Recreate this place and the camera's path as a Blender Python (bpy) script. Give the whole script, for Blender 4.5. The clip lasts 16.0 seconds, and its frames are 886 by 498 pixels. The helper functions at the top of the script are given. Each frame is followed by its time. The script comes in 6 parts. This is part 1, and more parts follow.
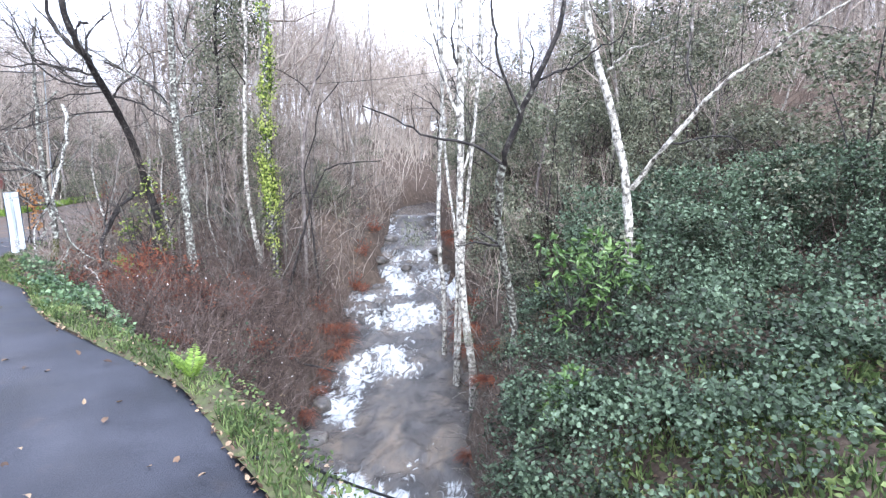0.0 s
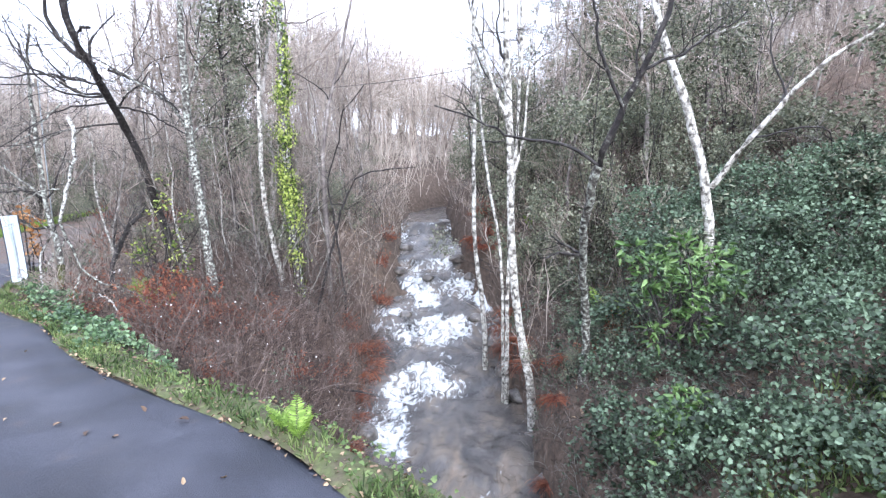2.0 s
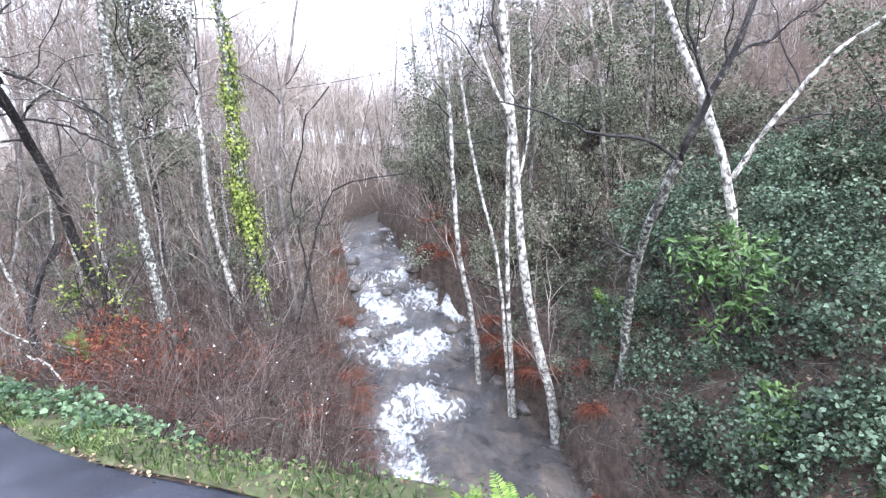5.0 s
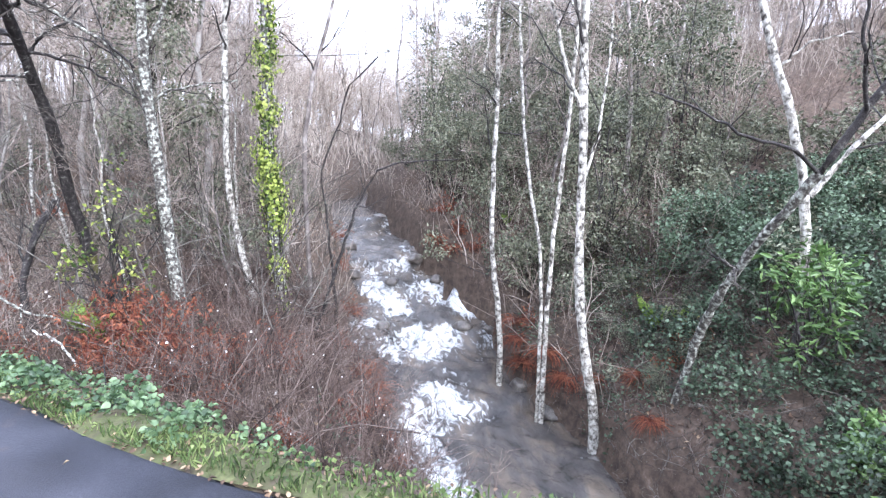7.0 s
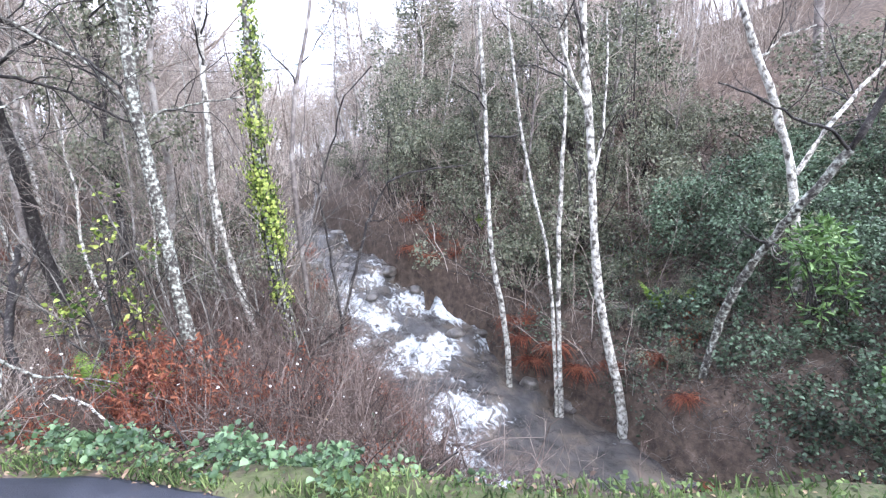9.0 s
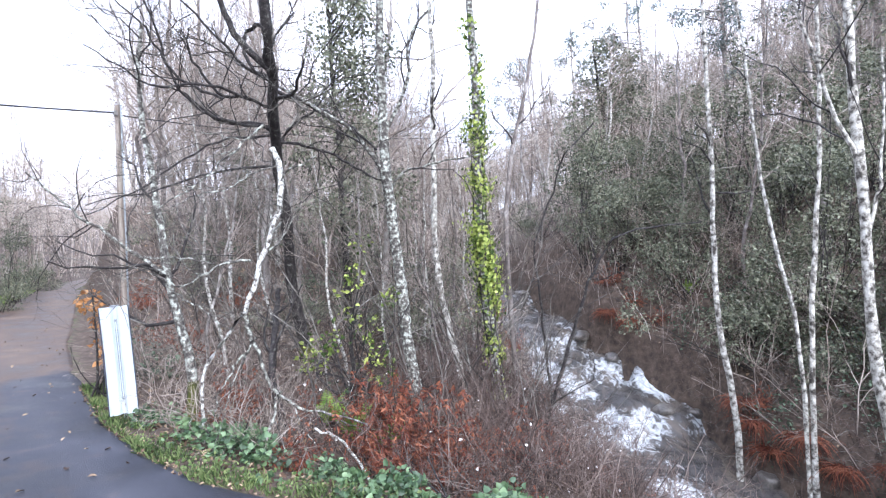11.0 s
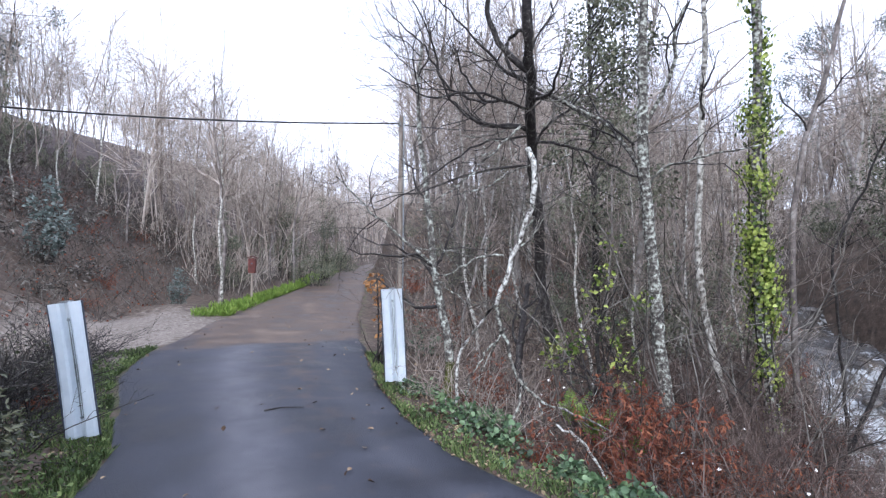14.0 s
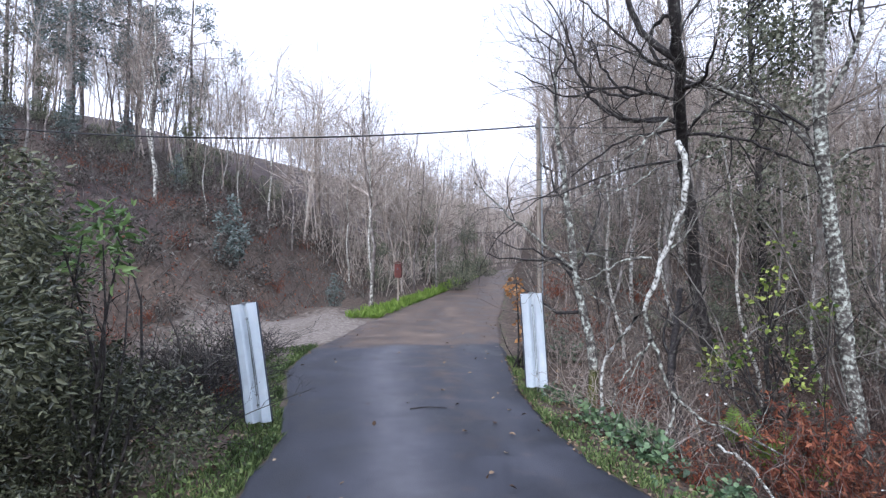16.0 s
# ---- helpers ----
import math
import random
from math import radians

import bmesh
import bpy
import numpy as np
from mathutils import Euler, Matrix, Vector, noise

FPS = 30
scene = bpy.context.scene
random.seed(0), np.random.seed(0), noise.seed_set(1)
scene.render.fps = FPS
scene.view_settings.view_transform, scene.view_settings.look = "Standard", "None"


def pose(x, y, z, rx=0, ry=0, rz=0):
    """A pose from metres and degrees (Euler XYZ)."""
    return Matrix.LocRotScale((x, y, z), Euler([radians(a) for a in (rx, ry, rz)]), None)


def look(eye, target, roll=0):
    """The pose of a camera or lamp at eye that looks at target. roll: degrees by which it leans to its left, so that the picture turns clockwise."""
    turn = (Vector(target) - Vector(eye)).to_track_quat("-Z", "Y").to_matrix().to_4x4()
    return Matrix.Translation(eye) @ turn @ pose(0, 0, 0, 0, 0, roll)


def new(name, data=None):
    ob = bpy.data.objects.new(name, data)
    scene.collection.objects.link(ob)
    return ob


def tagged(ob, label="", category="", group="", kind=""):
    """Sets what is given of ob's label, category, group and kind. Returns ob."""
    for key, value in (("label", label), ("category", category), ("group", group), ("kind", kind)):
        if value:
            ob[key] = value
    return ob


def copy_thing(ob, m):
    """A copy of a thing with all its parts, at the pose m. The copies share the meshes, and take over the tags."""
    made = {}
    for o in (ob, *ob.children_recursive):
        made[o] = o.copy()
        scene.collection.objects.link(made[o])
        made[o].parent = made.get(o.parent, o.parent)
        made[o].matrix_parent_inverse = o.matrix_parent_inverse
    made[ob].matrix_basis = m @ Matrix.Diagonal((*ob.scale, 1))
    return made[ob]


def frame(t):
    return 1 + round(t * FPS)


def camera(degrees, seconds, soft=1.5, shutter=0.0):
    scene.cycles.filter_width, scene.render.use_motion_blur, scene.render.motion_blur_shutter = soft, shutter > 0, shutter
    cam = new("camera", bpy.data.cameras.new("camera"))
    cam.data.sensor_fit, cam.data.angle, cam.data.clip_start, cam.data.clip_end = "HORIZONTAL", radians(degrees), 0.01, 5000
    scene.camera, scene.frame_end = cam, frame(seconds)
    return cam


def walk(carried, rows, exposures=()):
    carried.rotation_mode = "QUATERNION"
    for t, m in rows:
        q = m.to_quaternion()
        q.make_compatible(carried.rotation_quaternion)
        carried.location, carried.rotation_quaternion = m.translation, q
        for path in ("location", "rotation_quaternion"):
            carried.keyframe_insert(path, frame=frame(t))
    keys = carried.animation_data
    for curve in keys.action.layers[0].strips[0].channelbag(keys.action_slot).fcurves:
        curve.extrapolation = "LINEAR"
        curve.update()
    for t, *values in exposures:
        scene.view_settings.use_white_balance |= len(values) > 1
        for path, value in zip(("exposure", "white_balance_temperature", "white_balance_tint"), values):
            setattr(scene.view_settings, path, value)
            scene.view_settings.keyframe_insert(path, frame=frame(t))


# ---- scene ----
cam = camera(80.0, 16.0, soft=1.3)
PATH = [
    (0, 4.538, 2.683, 1.498, 83.03, -1.37, 9.19),
    (0.5, 4.284, 2.704, 1.500, 85.45, -3.19, 6.69),
    (1, 3.985, 2.799, 1.513, 85.57, 0.94, 5.24),
    (1.5, 3.684, 2.972, 1.509, 84.67, -0.83, 6.72),
    (2, 3.396, 3.174, 1.531, 83.42, 0.75, 6.97),
    (2.5, 3.107, 3.301, 1.569, 82.89, -0.41, 6.16),
    (3, 2.759, 3.338, 1.612, 83.45, 1.95, 3.14),
    (3.5, 2.457, 3.400, 1.639, 83.51, 0.29, 0.50),
    (3.7, 2.341, 3.438, 1.641, 83.77, 0.78, -0.33),
    (5.8, 1.196, 4.120, 1.635, 82.51, 3.15, -8.05),
    (6, 1.040, 4.183, 1.632, 82.10, 1.95, -8.28),
    (6.5, 0.642, 4.345, 1.631, 82.52, 0.14, -9.55),
    (7, 0.293, 4.537, 1.629, 82.31, -1.19, -10.46),
    (7.5, -0.043, 4.689, 1.633, 82.93, 3.10, -14.98),
    (8, -0.379, 4.770, 1.644, 83.20, 2.04, -19.58),
    (8.2, -0.507, 4.804, 1.653, 81.57, 3.42, -21.59),
    (10.5, -1.972, 5.413, 1.547, 89.46, 2.53, -10.78),
    (11, -1.972, 5.411, 1.548, 90.93, 2.09, -4.06),
    (11.5, -1.972, 5.408, 1.551, 91.69, 0.12, 0.60),
    (12, -1.973, 5.407, 1.551, 91.37, -1.70, 4.38),
    (12.5, -1.973, 5.407, 1.550, 91.18, -2.98, 7.78),
    (13, -1.973, 5.408, 1.549, 90.86, -2.07, 13.85),
    (13.5, -1.973, 5.410, 1.549, 90.80, -2.38, 19.32),
    (14, -1.972, 5.412, 1.549, 90.99, -0.92, 22.50),
    (14.5, -1.972, 5.415, 1.547, 91.29, -0.76, 24.49),
    (15, -1.973, 5.420, 1.546, 92.20, -0.85, 27.66),
    (15.5, -1.974, 5.424, 1.546, 91.63, -0.28, 33.45),
    (16, -1.974, 5.427, 1.545, 91.33, -0.32, 37.53),
]
EXPOSURES = [(0, 2.04, 5580, 13), (3.7, 2.07, 5580, 14), (5.8, 2.18, 5580, 15), (8.2, 2.22, 5580, 15), (10.3, 2.1, 5580, 15), (11.5, 1.74, 5580, 14), (12.5, 1.42, 5580, 14), (13.5, 1.24, 5580, 14), (16, 1.1, 5580, 14)]
walk(cam, [(t, pose(x, y, z, rx, ry, rz)) for t, x, y, z, rx, ry, rz in PATH], EXPOSURES)

# ---- sky and sun: a bright overcast winter day ----
world = bpy.data.worlds.new("sky")
scene.world = world
world.use_nodes = True
wn, wl = world.node_tree.nodes, world.node_tree.links
sky = wn.new("ShaderNodeTexSky")
sky.sky_type, sky.sun_disc = "NISHITA", False
sky.sun_elevation, sky.sun_rotation = radians(27), radians(200)
cloud = wn.new("ShaderNodeTexNoise")
cloud.inputs["Scale"].default_value, cloud.inputs["Detail"].default_value = 2.2, 6
ramp = wn.new("ShaderNodeValToRGB")
ramp.color_ramp.elements[0].position, ramp.color_ramp.elements[1].position = 0.34, 0.52
ramp.color_ramp.elements[0].color, ramp.color_ramp.elements[1].color = (0.62, 0.62, 0.62, 1), (0.97, 0.97, 0.97, 1)
mix = wn.new("ShaderNodeMixRGB")
mix.inputs["Color2"].default_value = (9.4, 9.6, 10.4, 1)
back = wn["Background"]
back.inputs["Strength"].default_value = 0.1
wl.new(cloud.outputs["Fac"], ramp.inputs["Fac"])
wl.new(ramp.outputs["Color"], mix.inputs["Fac"])
wl.new(sky.outputs["Color"], mix.inputs["Color1"])
wl.new(mix.outputs["Color"], back.inputs["Color"])
sun = new("sun", bpy.data.lights.new("sun", "SUN"))
sun.data.energy, sun.data.angle, sun.data.color = 1.35, radians(22), (1.0, 0.95, 0.88)
sun.matrix_world = look((20, -40, 27), (0, 10, 0))
tagged(sun, "soft overcast sun behind thin cloud", "sun", kind="structure")


# ---- materials ----
def ramp_node(n, stops):
    r = n.new("ShaderNodeValToRGB")
    e = r.color_ramp.elements
    while len(e) < len(stops):
        e.new(0.5)
    for k, (p, c) in zip(e, stops):
        k.position, k.color = p, (*c, 1)
    return r


def material(name, stops, scale=6.0, rough=0.8, bump=0.3, fine=60.0, island=0.0, stretch=(1, 1, 1), translucent=0.0, spec=0.3, obj=False, metal=0.0, depth=0.02):
    """Noise-driven colour ramp with fine relief. island: spread of brightness from piece to piece."""
    m = bpy.data.materials.new(name)
    m.use_nodes = True
    n, l = m.node_tree.nodes, m.node_tree.links
    b = n["Principled BSDF"]
    b.inputs["Roughness"].default_value, b.inputs["Specular IOR Level"].default_value = rough, spec
    b.inputs["Metallic"].default_value = metal
    co = n.new("ShaderNodeTexCoord")
    mp = n.new("ShaderNodeMapping")
    mp.inputs["Scale"].default_value = stretch
    l.new(co.outputs["Object"], mp.inputs["Vector"])
    t1, t2 = n.new("ShaderNodeTexNoise"), n.new("ShaderNodeTexNoise")
    for t, s, d in ((t1, scale, 5), (t2, fine, 3)):
        t.inputs["Scale"].default_value, t.inputs["Detail"].default_value = s, d
        l.new(mp.outputs["Vector"], t.inputs["Vector"])
    mx = n.new("ShaderNodeMath")
    mx.operation = "MULTIPLY_ADD"
    mx.inputs[1].default_value, mx.inputs[2].default_value = 0.35, -0.17
    l.new(t2.outputs["Fac"], mx.inputs[0])
    ad = n.new("ShaderNodeMath")
    l.new(t1.outputs["Fac"], ad.inputs[0])
    l.new(mx.outputs[0], ad.inputs[1])
    fac = ad.outputs[0]
    if island:
        if obj:
            g = n.new("ShaderNodeObjectInfo")
            rnd = g.outputs["Random"]
        else:
            g = n.new("ShaderNodeNewGeometry")
            rnd = g.outputs["Random Per Island"]
        ma = n.new("ShaderNodeMath")
        ma.operation = "MULTIPLY_ADD"
        ma.inputs[1].default_value, ma.inputs[2].default_value = island, -island / 2
        l.new(rnd, ma.inputs[0])
        a2 = n.new("ShaderNodeMath")
        l.new(fac, a2.inputs[0])
        l.new(ma.outputs[0], a2.inputs[1])
        fac = a2.outputs[0]
    r = ramp_node(n, stops)
    l.new(fac, r.inputs["Fac"])
    l.new(r.outputs["Color"], b.inputs["Base Color"])
    if bump:
        bp = n.new("ShaderNodeBump")
        bp.inputs["Strength"].default_value, bp.inputs["Distance"].default_value = bump, depth
        l.new(ad.outputs[0], bp.inputs["Height"])
        l.new(bp.outputs["Normal"], b.inputs["Normal"])
    if translucent:
        tr = n.new("ShaderNodeBsdfTranslucent")
        l.new(r.outputs["Color"], tr.inputs["Color"])
        ms = n.new("ShaderNodeMixShader")
        ms.inputs["Fac"].default_value = translucent
        out = n["Material Output"]
        l.new(b.outputs["BSDF"], ms.inputs[1])
        l.new(tr.outputs["BSDF"], ms.inputs[2])
        l.new(ms.outputs["Shader"], out.inputs["Surface"])
    return m


BIRCH = material("birch_bark", [(0.36, (0.05, 0.044, 0.037)), (0.46, (0.23, 0.215, 0.185)), (0.57, (0.45, 0.435, 0.385)), (0.77, (0.70, 0.69, 0.635))], 15, 0.78, 0.7, 70, stretch=(1, 1, 0.9))
LICHEN = material("lichen_bark", [(0.38, (0.04, 0.036, 0.032)), (0.50, (0.12, 0.11, 0.095)), (0.60, (0.32, 0.335, 0.285)), (0.75, (0.60, 0.62, 0.55))], 22, 0.85, 0.8, 80)
DARK = material("dark_wet_bark", [(0.38, (0.012, 0.010, 0.010)), (0.58, (0.032, 0.027, 0.025)), (0.70, (0.085, 0.082, 0.072)), (0.80, (0.24, 0.24, 0.21))], 20, 0.7, 0.8, 80)
MOTTLE = material("mottled_bark", [(0.37, (0.06, 0.05, 0.045)), (0.44, (0.25, 0.24, 0.21)), (0.54, (0.50, 0.50, 0.455)), (0.72, (0.72, 0.72, 0.67))], 24, 0.85, 0.8, 80)
GREYBARK = material("grey_bark", [(0.3, (0.08, 0.068, 0.062)), (0.5, (0.18, 0.155, 0.14)), (0.68, (0.36, 0.34, 0.31))], 5, 0.85, 0.5, 30, island=0.25, obj=True)
TWIG = material("bare_twigs", [(0.25, (0.12, 0.097, 0.08)), (0.5, (0.275, 0.226, 0.188)), (0.78, (0.49, 0.43, 0.375))], 3, 0.85, 0.0, 20, island=0.5)
DTWIG = material("dark_twigs", [(0.25, (0.03, 0.026, 0.023)), (0.5, (0.08, 0.07, 0.06)), (0.8, (0.26, 0.245, 0.215))], 4, 0.85, 0.0, 20, island=0.45)
# paler copy of the twigs: haze and glare are put into the colour
HAZETWIG = material("haze_pale_twigs", [(0.25, (0.29, 0.245, 0.205)), (0.5, (0.46, 0.395, 0.335)), (0.78, (0.62, 0.555, 0.49))], 0.4, 0.9, 0.0, 3, island=0.5)
THICKET = material("thicket_stems", [(0.25, (0.032, 0.023, 0.020)), (0.45, (0.085, 0.059, 0.048)), (0.62, (0.135, 0.096, 0.080)), (0.82, (0.26, 0.212, 0.182))], 2, 0.85, 0.0, 12, island=0.55)
RUST = material("dead_bracken", [(0.25, (0.08, 0.025, 0.018)), (0.5, (0.21, 0.068, 0.04)), (0.8, (0.36, 0.15, 0.08))], 4, 0.85, 0.0, 30, island=0.5, translucent=0.2)
IVY = material("bright_ivy", [(0.28, (0.035, 0.065, 0.012)), (0.48, (0.17, 0.235, 0.045)), (0.72, (0.50, 0.57, 0.15))], 2.2, 0.5, 0.0, 20, island=0.55, translucent=0.3)
BRAMBLE = material("bramble_leaves", [(0.25, (0.03, 0.04, 0.026)), (0.5, (0.07, 0.105, 0.062)), (0.8, (0.17, 0.235, 0.15))], 1.3, 0.5, 0.0, 12, island=0.6, translucent=0.2, spec=0.32)
GROUNDIVY = material("ground_ivy_leaves", [(0.25, (0.045, 0.08, 0.04)), (0.5, (0.105, 0.175, 0.08)), (0.8, (0.23, 0.33, 0.165))], 1.6, 0.45, 0.0, 14, island=0.6, translucent=0.25, spec=0.5)
LAUREL = material("young_laurel_leaves", [(0.25, (0.045, 0.09, 0.022)), (0.5, (0.105, 0.19, 0.052)), (0.8, (0.25, 0.36, 0.135))], 2, 0.4, 0.0, 20, island=0.5, translucent=0.3, spec=0.5)
EVERG = material("evergreen_leaves", [(0.25, (0.056, 0.063, 0.042)), (0.5, (0.14, 0.152, 0.10)), (0.8, (0.275, 0.28, 0.195))], 0.7, 0.5, 0.0, 8, island=0.55, translucent=0.2)
EUCA = material("eucalyptus_leaves", [(0.25, (0.07, 0.09, 0.08)), (0.5, (0.15, 0.185, 0.17)), (0.8, (0.28, 0.32, 0.30))], 0.5, 0.5, 0.0, 6, island=0.5, translucent=0.3)
OLIVE = material("olive_shrub_leaves", [(0.25, (0.022, 0.026, 0.015)), (0.5, (0.058, 0.066, 0.036)), (0.8, (0.19, 0.195, 0.115))], 1.2, 0.42, 0.0, 12, island=0.6, translucent=0.2, spec=0.5)
FERN = material("green_fern", [(0.25, (0.10, 0.17, 0.03)), (0.5, (0.22, 0.34, 0.06)), (0.8, (0.42, 0.54, 0.14))], 3, 0.55, 0.0, 30, island=0.3, translucent=0.35)
GRASS = material("grass", [(0.25, (0.04, 0.06, 0.022)), (0.5, (0.10, 0.155, 0.05)), (0.8, (0.26, 0.315, 0.12))], 1.2, 0.6, 0.0, 14, island=0.5, translucent=0.3)
DRYLEAF = material("dry_leaves", [(0.25, (0.06, 0.038, 0.027)), (0.5, (0.155, 0.10, 0.065)), (0.85, (0.36, 0.27, 0.17))], 4, 0.75, 0.0, 30, island=0.7)
ORANGE = material("withered_orange_leaves", [(0.25, (0.25, 0.11, 0.04)), (0.5, (0.44, 0.22, 0.08)), (0.8, (0.60, 0.36, 0.17))], 4, 0.75, 0.0, 30, island=0.5, translucent=0.3)
ROCK = material("wet_stone", [(0.3, (0.035, 0.032, 0.03)), (0.5, (0.10, 0.09, 0.08)), (0.75, (0.22, 0.20, 0.17))], 4, 0.35, 0.6, 30, spec=0.5)
CONCRETE = material("weathered_concrete", [(0.3, (0.12, 0.115, 0.10)), (0.6, (0.28, 0.27, 0.25))], 3, 0.85, 0.4, 40)
PANEL = material("white_enamelled_steel", [(0.2, (0.66, 0.72, 0.76)), (0.5, (0.78, 0.84, 0.88)), (0.8, (0.84, 0.88, 0.90))], 3, 0.38, 0.05, 25, spec=0.5)
STEEL = material("galvanised_steel", [(0.3, (0.20, 0.22, 0.23)), (0.7, (0.40, 0.43, 0.45))], 8, 0.5, 0.1, 50, metal=0.6)
DARKEDGE = material("dark_panel_edge", [(0.3, (0.03, 0.035, 0.05)), (0.7, (0.07, 0.08, 0.11))], 8, 0.5, 0.1, 50)
RUBBER = material("black_cable", [(0.3, (0.012, 0.012, 0.013)), (0.7, (0.03, 0.03, 0.032))], 8, 0.5, 0.1, 50)
POLEWOOD = material("pole_timber", [(0.3, (0.14, 0.11, 0.09)), (0.5, (0.26, 0.22, 0.18)), (0.75, (0.40, 0.36, 0.31))], 4, 0.85, 0.3, 30, stretch=(6, 6, 0.5))
REDPAINT = material("faded_red_paint", [(0.3, (0.05, 0.018, 0.015)), (0.6, (0.14, 0.04, 0.032)), (0.8, (0.22, 0.08, 0.06))], 7, 0.7, 0.2, 40)
MOSS = material("moss", [(0.3, (0.03, 0.03, 0.012)), (0.55, (0.08, 0.085, 0.02)), (0.8, (0.17, 0.18, 0.04))], 9, 0.9, 0.6, 60)
WHITEBIT = material("white_blossom_litter", [(0.3, (0.6, 0.58, 0.54)), (0.7, (0.82, 0.8, 0.76))], 9, 0.8, 0.0, 60)


def blend_material(name, layers, rough=0.85, bump=0.5, depth=0.03):
    """layers: (attribute or None, colour stops, noise scale); each attribute, broken up by noise, lays its colour over those before."""
    m = bpy.data.materials.new(name)
    m.use_nodes = True
    n, l = m.node_tree.nodes, m.node_tree.links
    b = n["Principled BSDF"]
    b.inputs["Roughness"].default_value, b.inputs["Specular IOR Level"].default_value = rough, 0.25
    co = n.new("ShaderNodeTexCoord")
    brk = n.new("ShaderNodeTexNoise")
    brk.inputs["Scale"].default_value, brk.inputs["Detail"].default_value = 5, 6
    l.new(co.outputs["Object"], brk.inputs["Vector"])
    col = None
    for attr, stops, sc in layers:
        t = n.new("ShaderNodeTexNoise")
        t.inputs["Scale"].default_value, t.inputs["Detail"].default_value, t.inputs["Roughness"].default_value = sc, 9, 0.68
        l.new(co.outputs["Object"], t.inputs["Vector"])
        r = ramp_node(n, stops)
        l.new(t.outputs["Fac"], r.inputs["Fac"])
        if col is None:
            col = r.outputs["Color"]
            continue
        a = n.new("ShaderNodeAttribute")
        a.attribute_name = attr
        s = n.new("ShaderNodeMath")
        s.operation = "ADD"
        l.new(a.outputs["Fac"], s.inputs[0])
        l.new(brk.outputs["Fac"], s.inputs[1])
        mr = n.new("ShaderNodeMapRange")
        mr.inputs["From Min"].default_value, mr.inputs["From Max"].default_value = 0.85, 1.15
        l.new(s.outputs[0], mr.inputs["Value"])
        x = n.new("ShaderNodeMixRGB")
        l.new(mr.outputs["Result"], x.inputs["Fac"])
        l.new(col, x.inputs["Color1"])
        l.new(r.outputs["Color"], x.inputs["Color2"])
        col = x.outputs["Color"]
    l.new(col, b.inputs["Base Color"])
    f = n.new("ShaderNodeTexNoise")
    f.inputs["Scale"].default_value, f.inputs["Detail"].default_value = 28, 6
    l.new(co.outputs["Object"], f.inputs["Vector"])
    bp = n.new("ShaderNodeBump")
    bp.inputs["Strength"].default_value, bp.inputs["Distance"].default_value = bump, depth
    l.new(f.outputs["Fac"], bp.inputs["Height"])
    l.new(bp.outputs["Normal"], b.inputs["Normal"])
    return m


SOIL = blend_material("woodland_floor", [
    (None, [(0.3, (0.036, 0.028, 0.022)), (0.45, (0.070, 0.051, 0.039)), (0.58, (0.112, 0.083, 0.063)), (0.72, (0.19, 0.152, 0.118))], 8.0),
    ("grass", [(0.35, (0.045, 0.05, 0.022)), (0.55, (0.085, 0.11, 0.036)), (0.7, (0.16, 0.18, 0.07))], 9.0),
    ("gravel", [(0.35, (0.11, 0.088, 0.072)), (0.5, (0.19, 0.16, 0.135)), (0.65, (0.30, 0.265, 0.23))], 14.0),
    ("scrub", [(0.35, (0.018, 0.014, 0.013)), (0.5, (0.046, 0.033, 0.030)), (0.65, (0.105, 0.066, 0.055))], 5.0),
    ("wet", [(0.35, (0.03, 0.024, 0.02)), (0.5, (0.075, 0.055, 0.042)), (0.7, (0.15, 0.115, 0.085))], 6.0)])


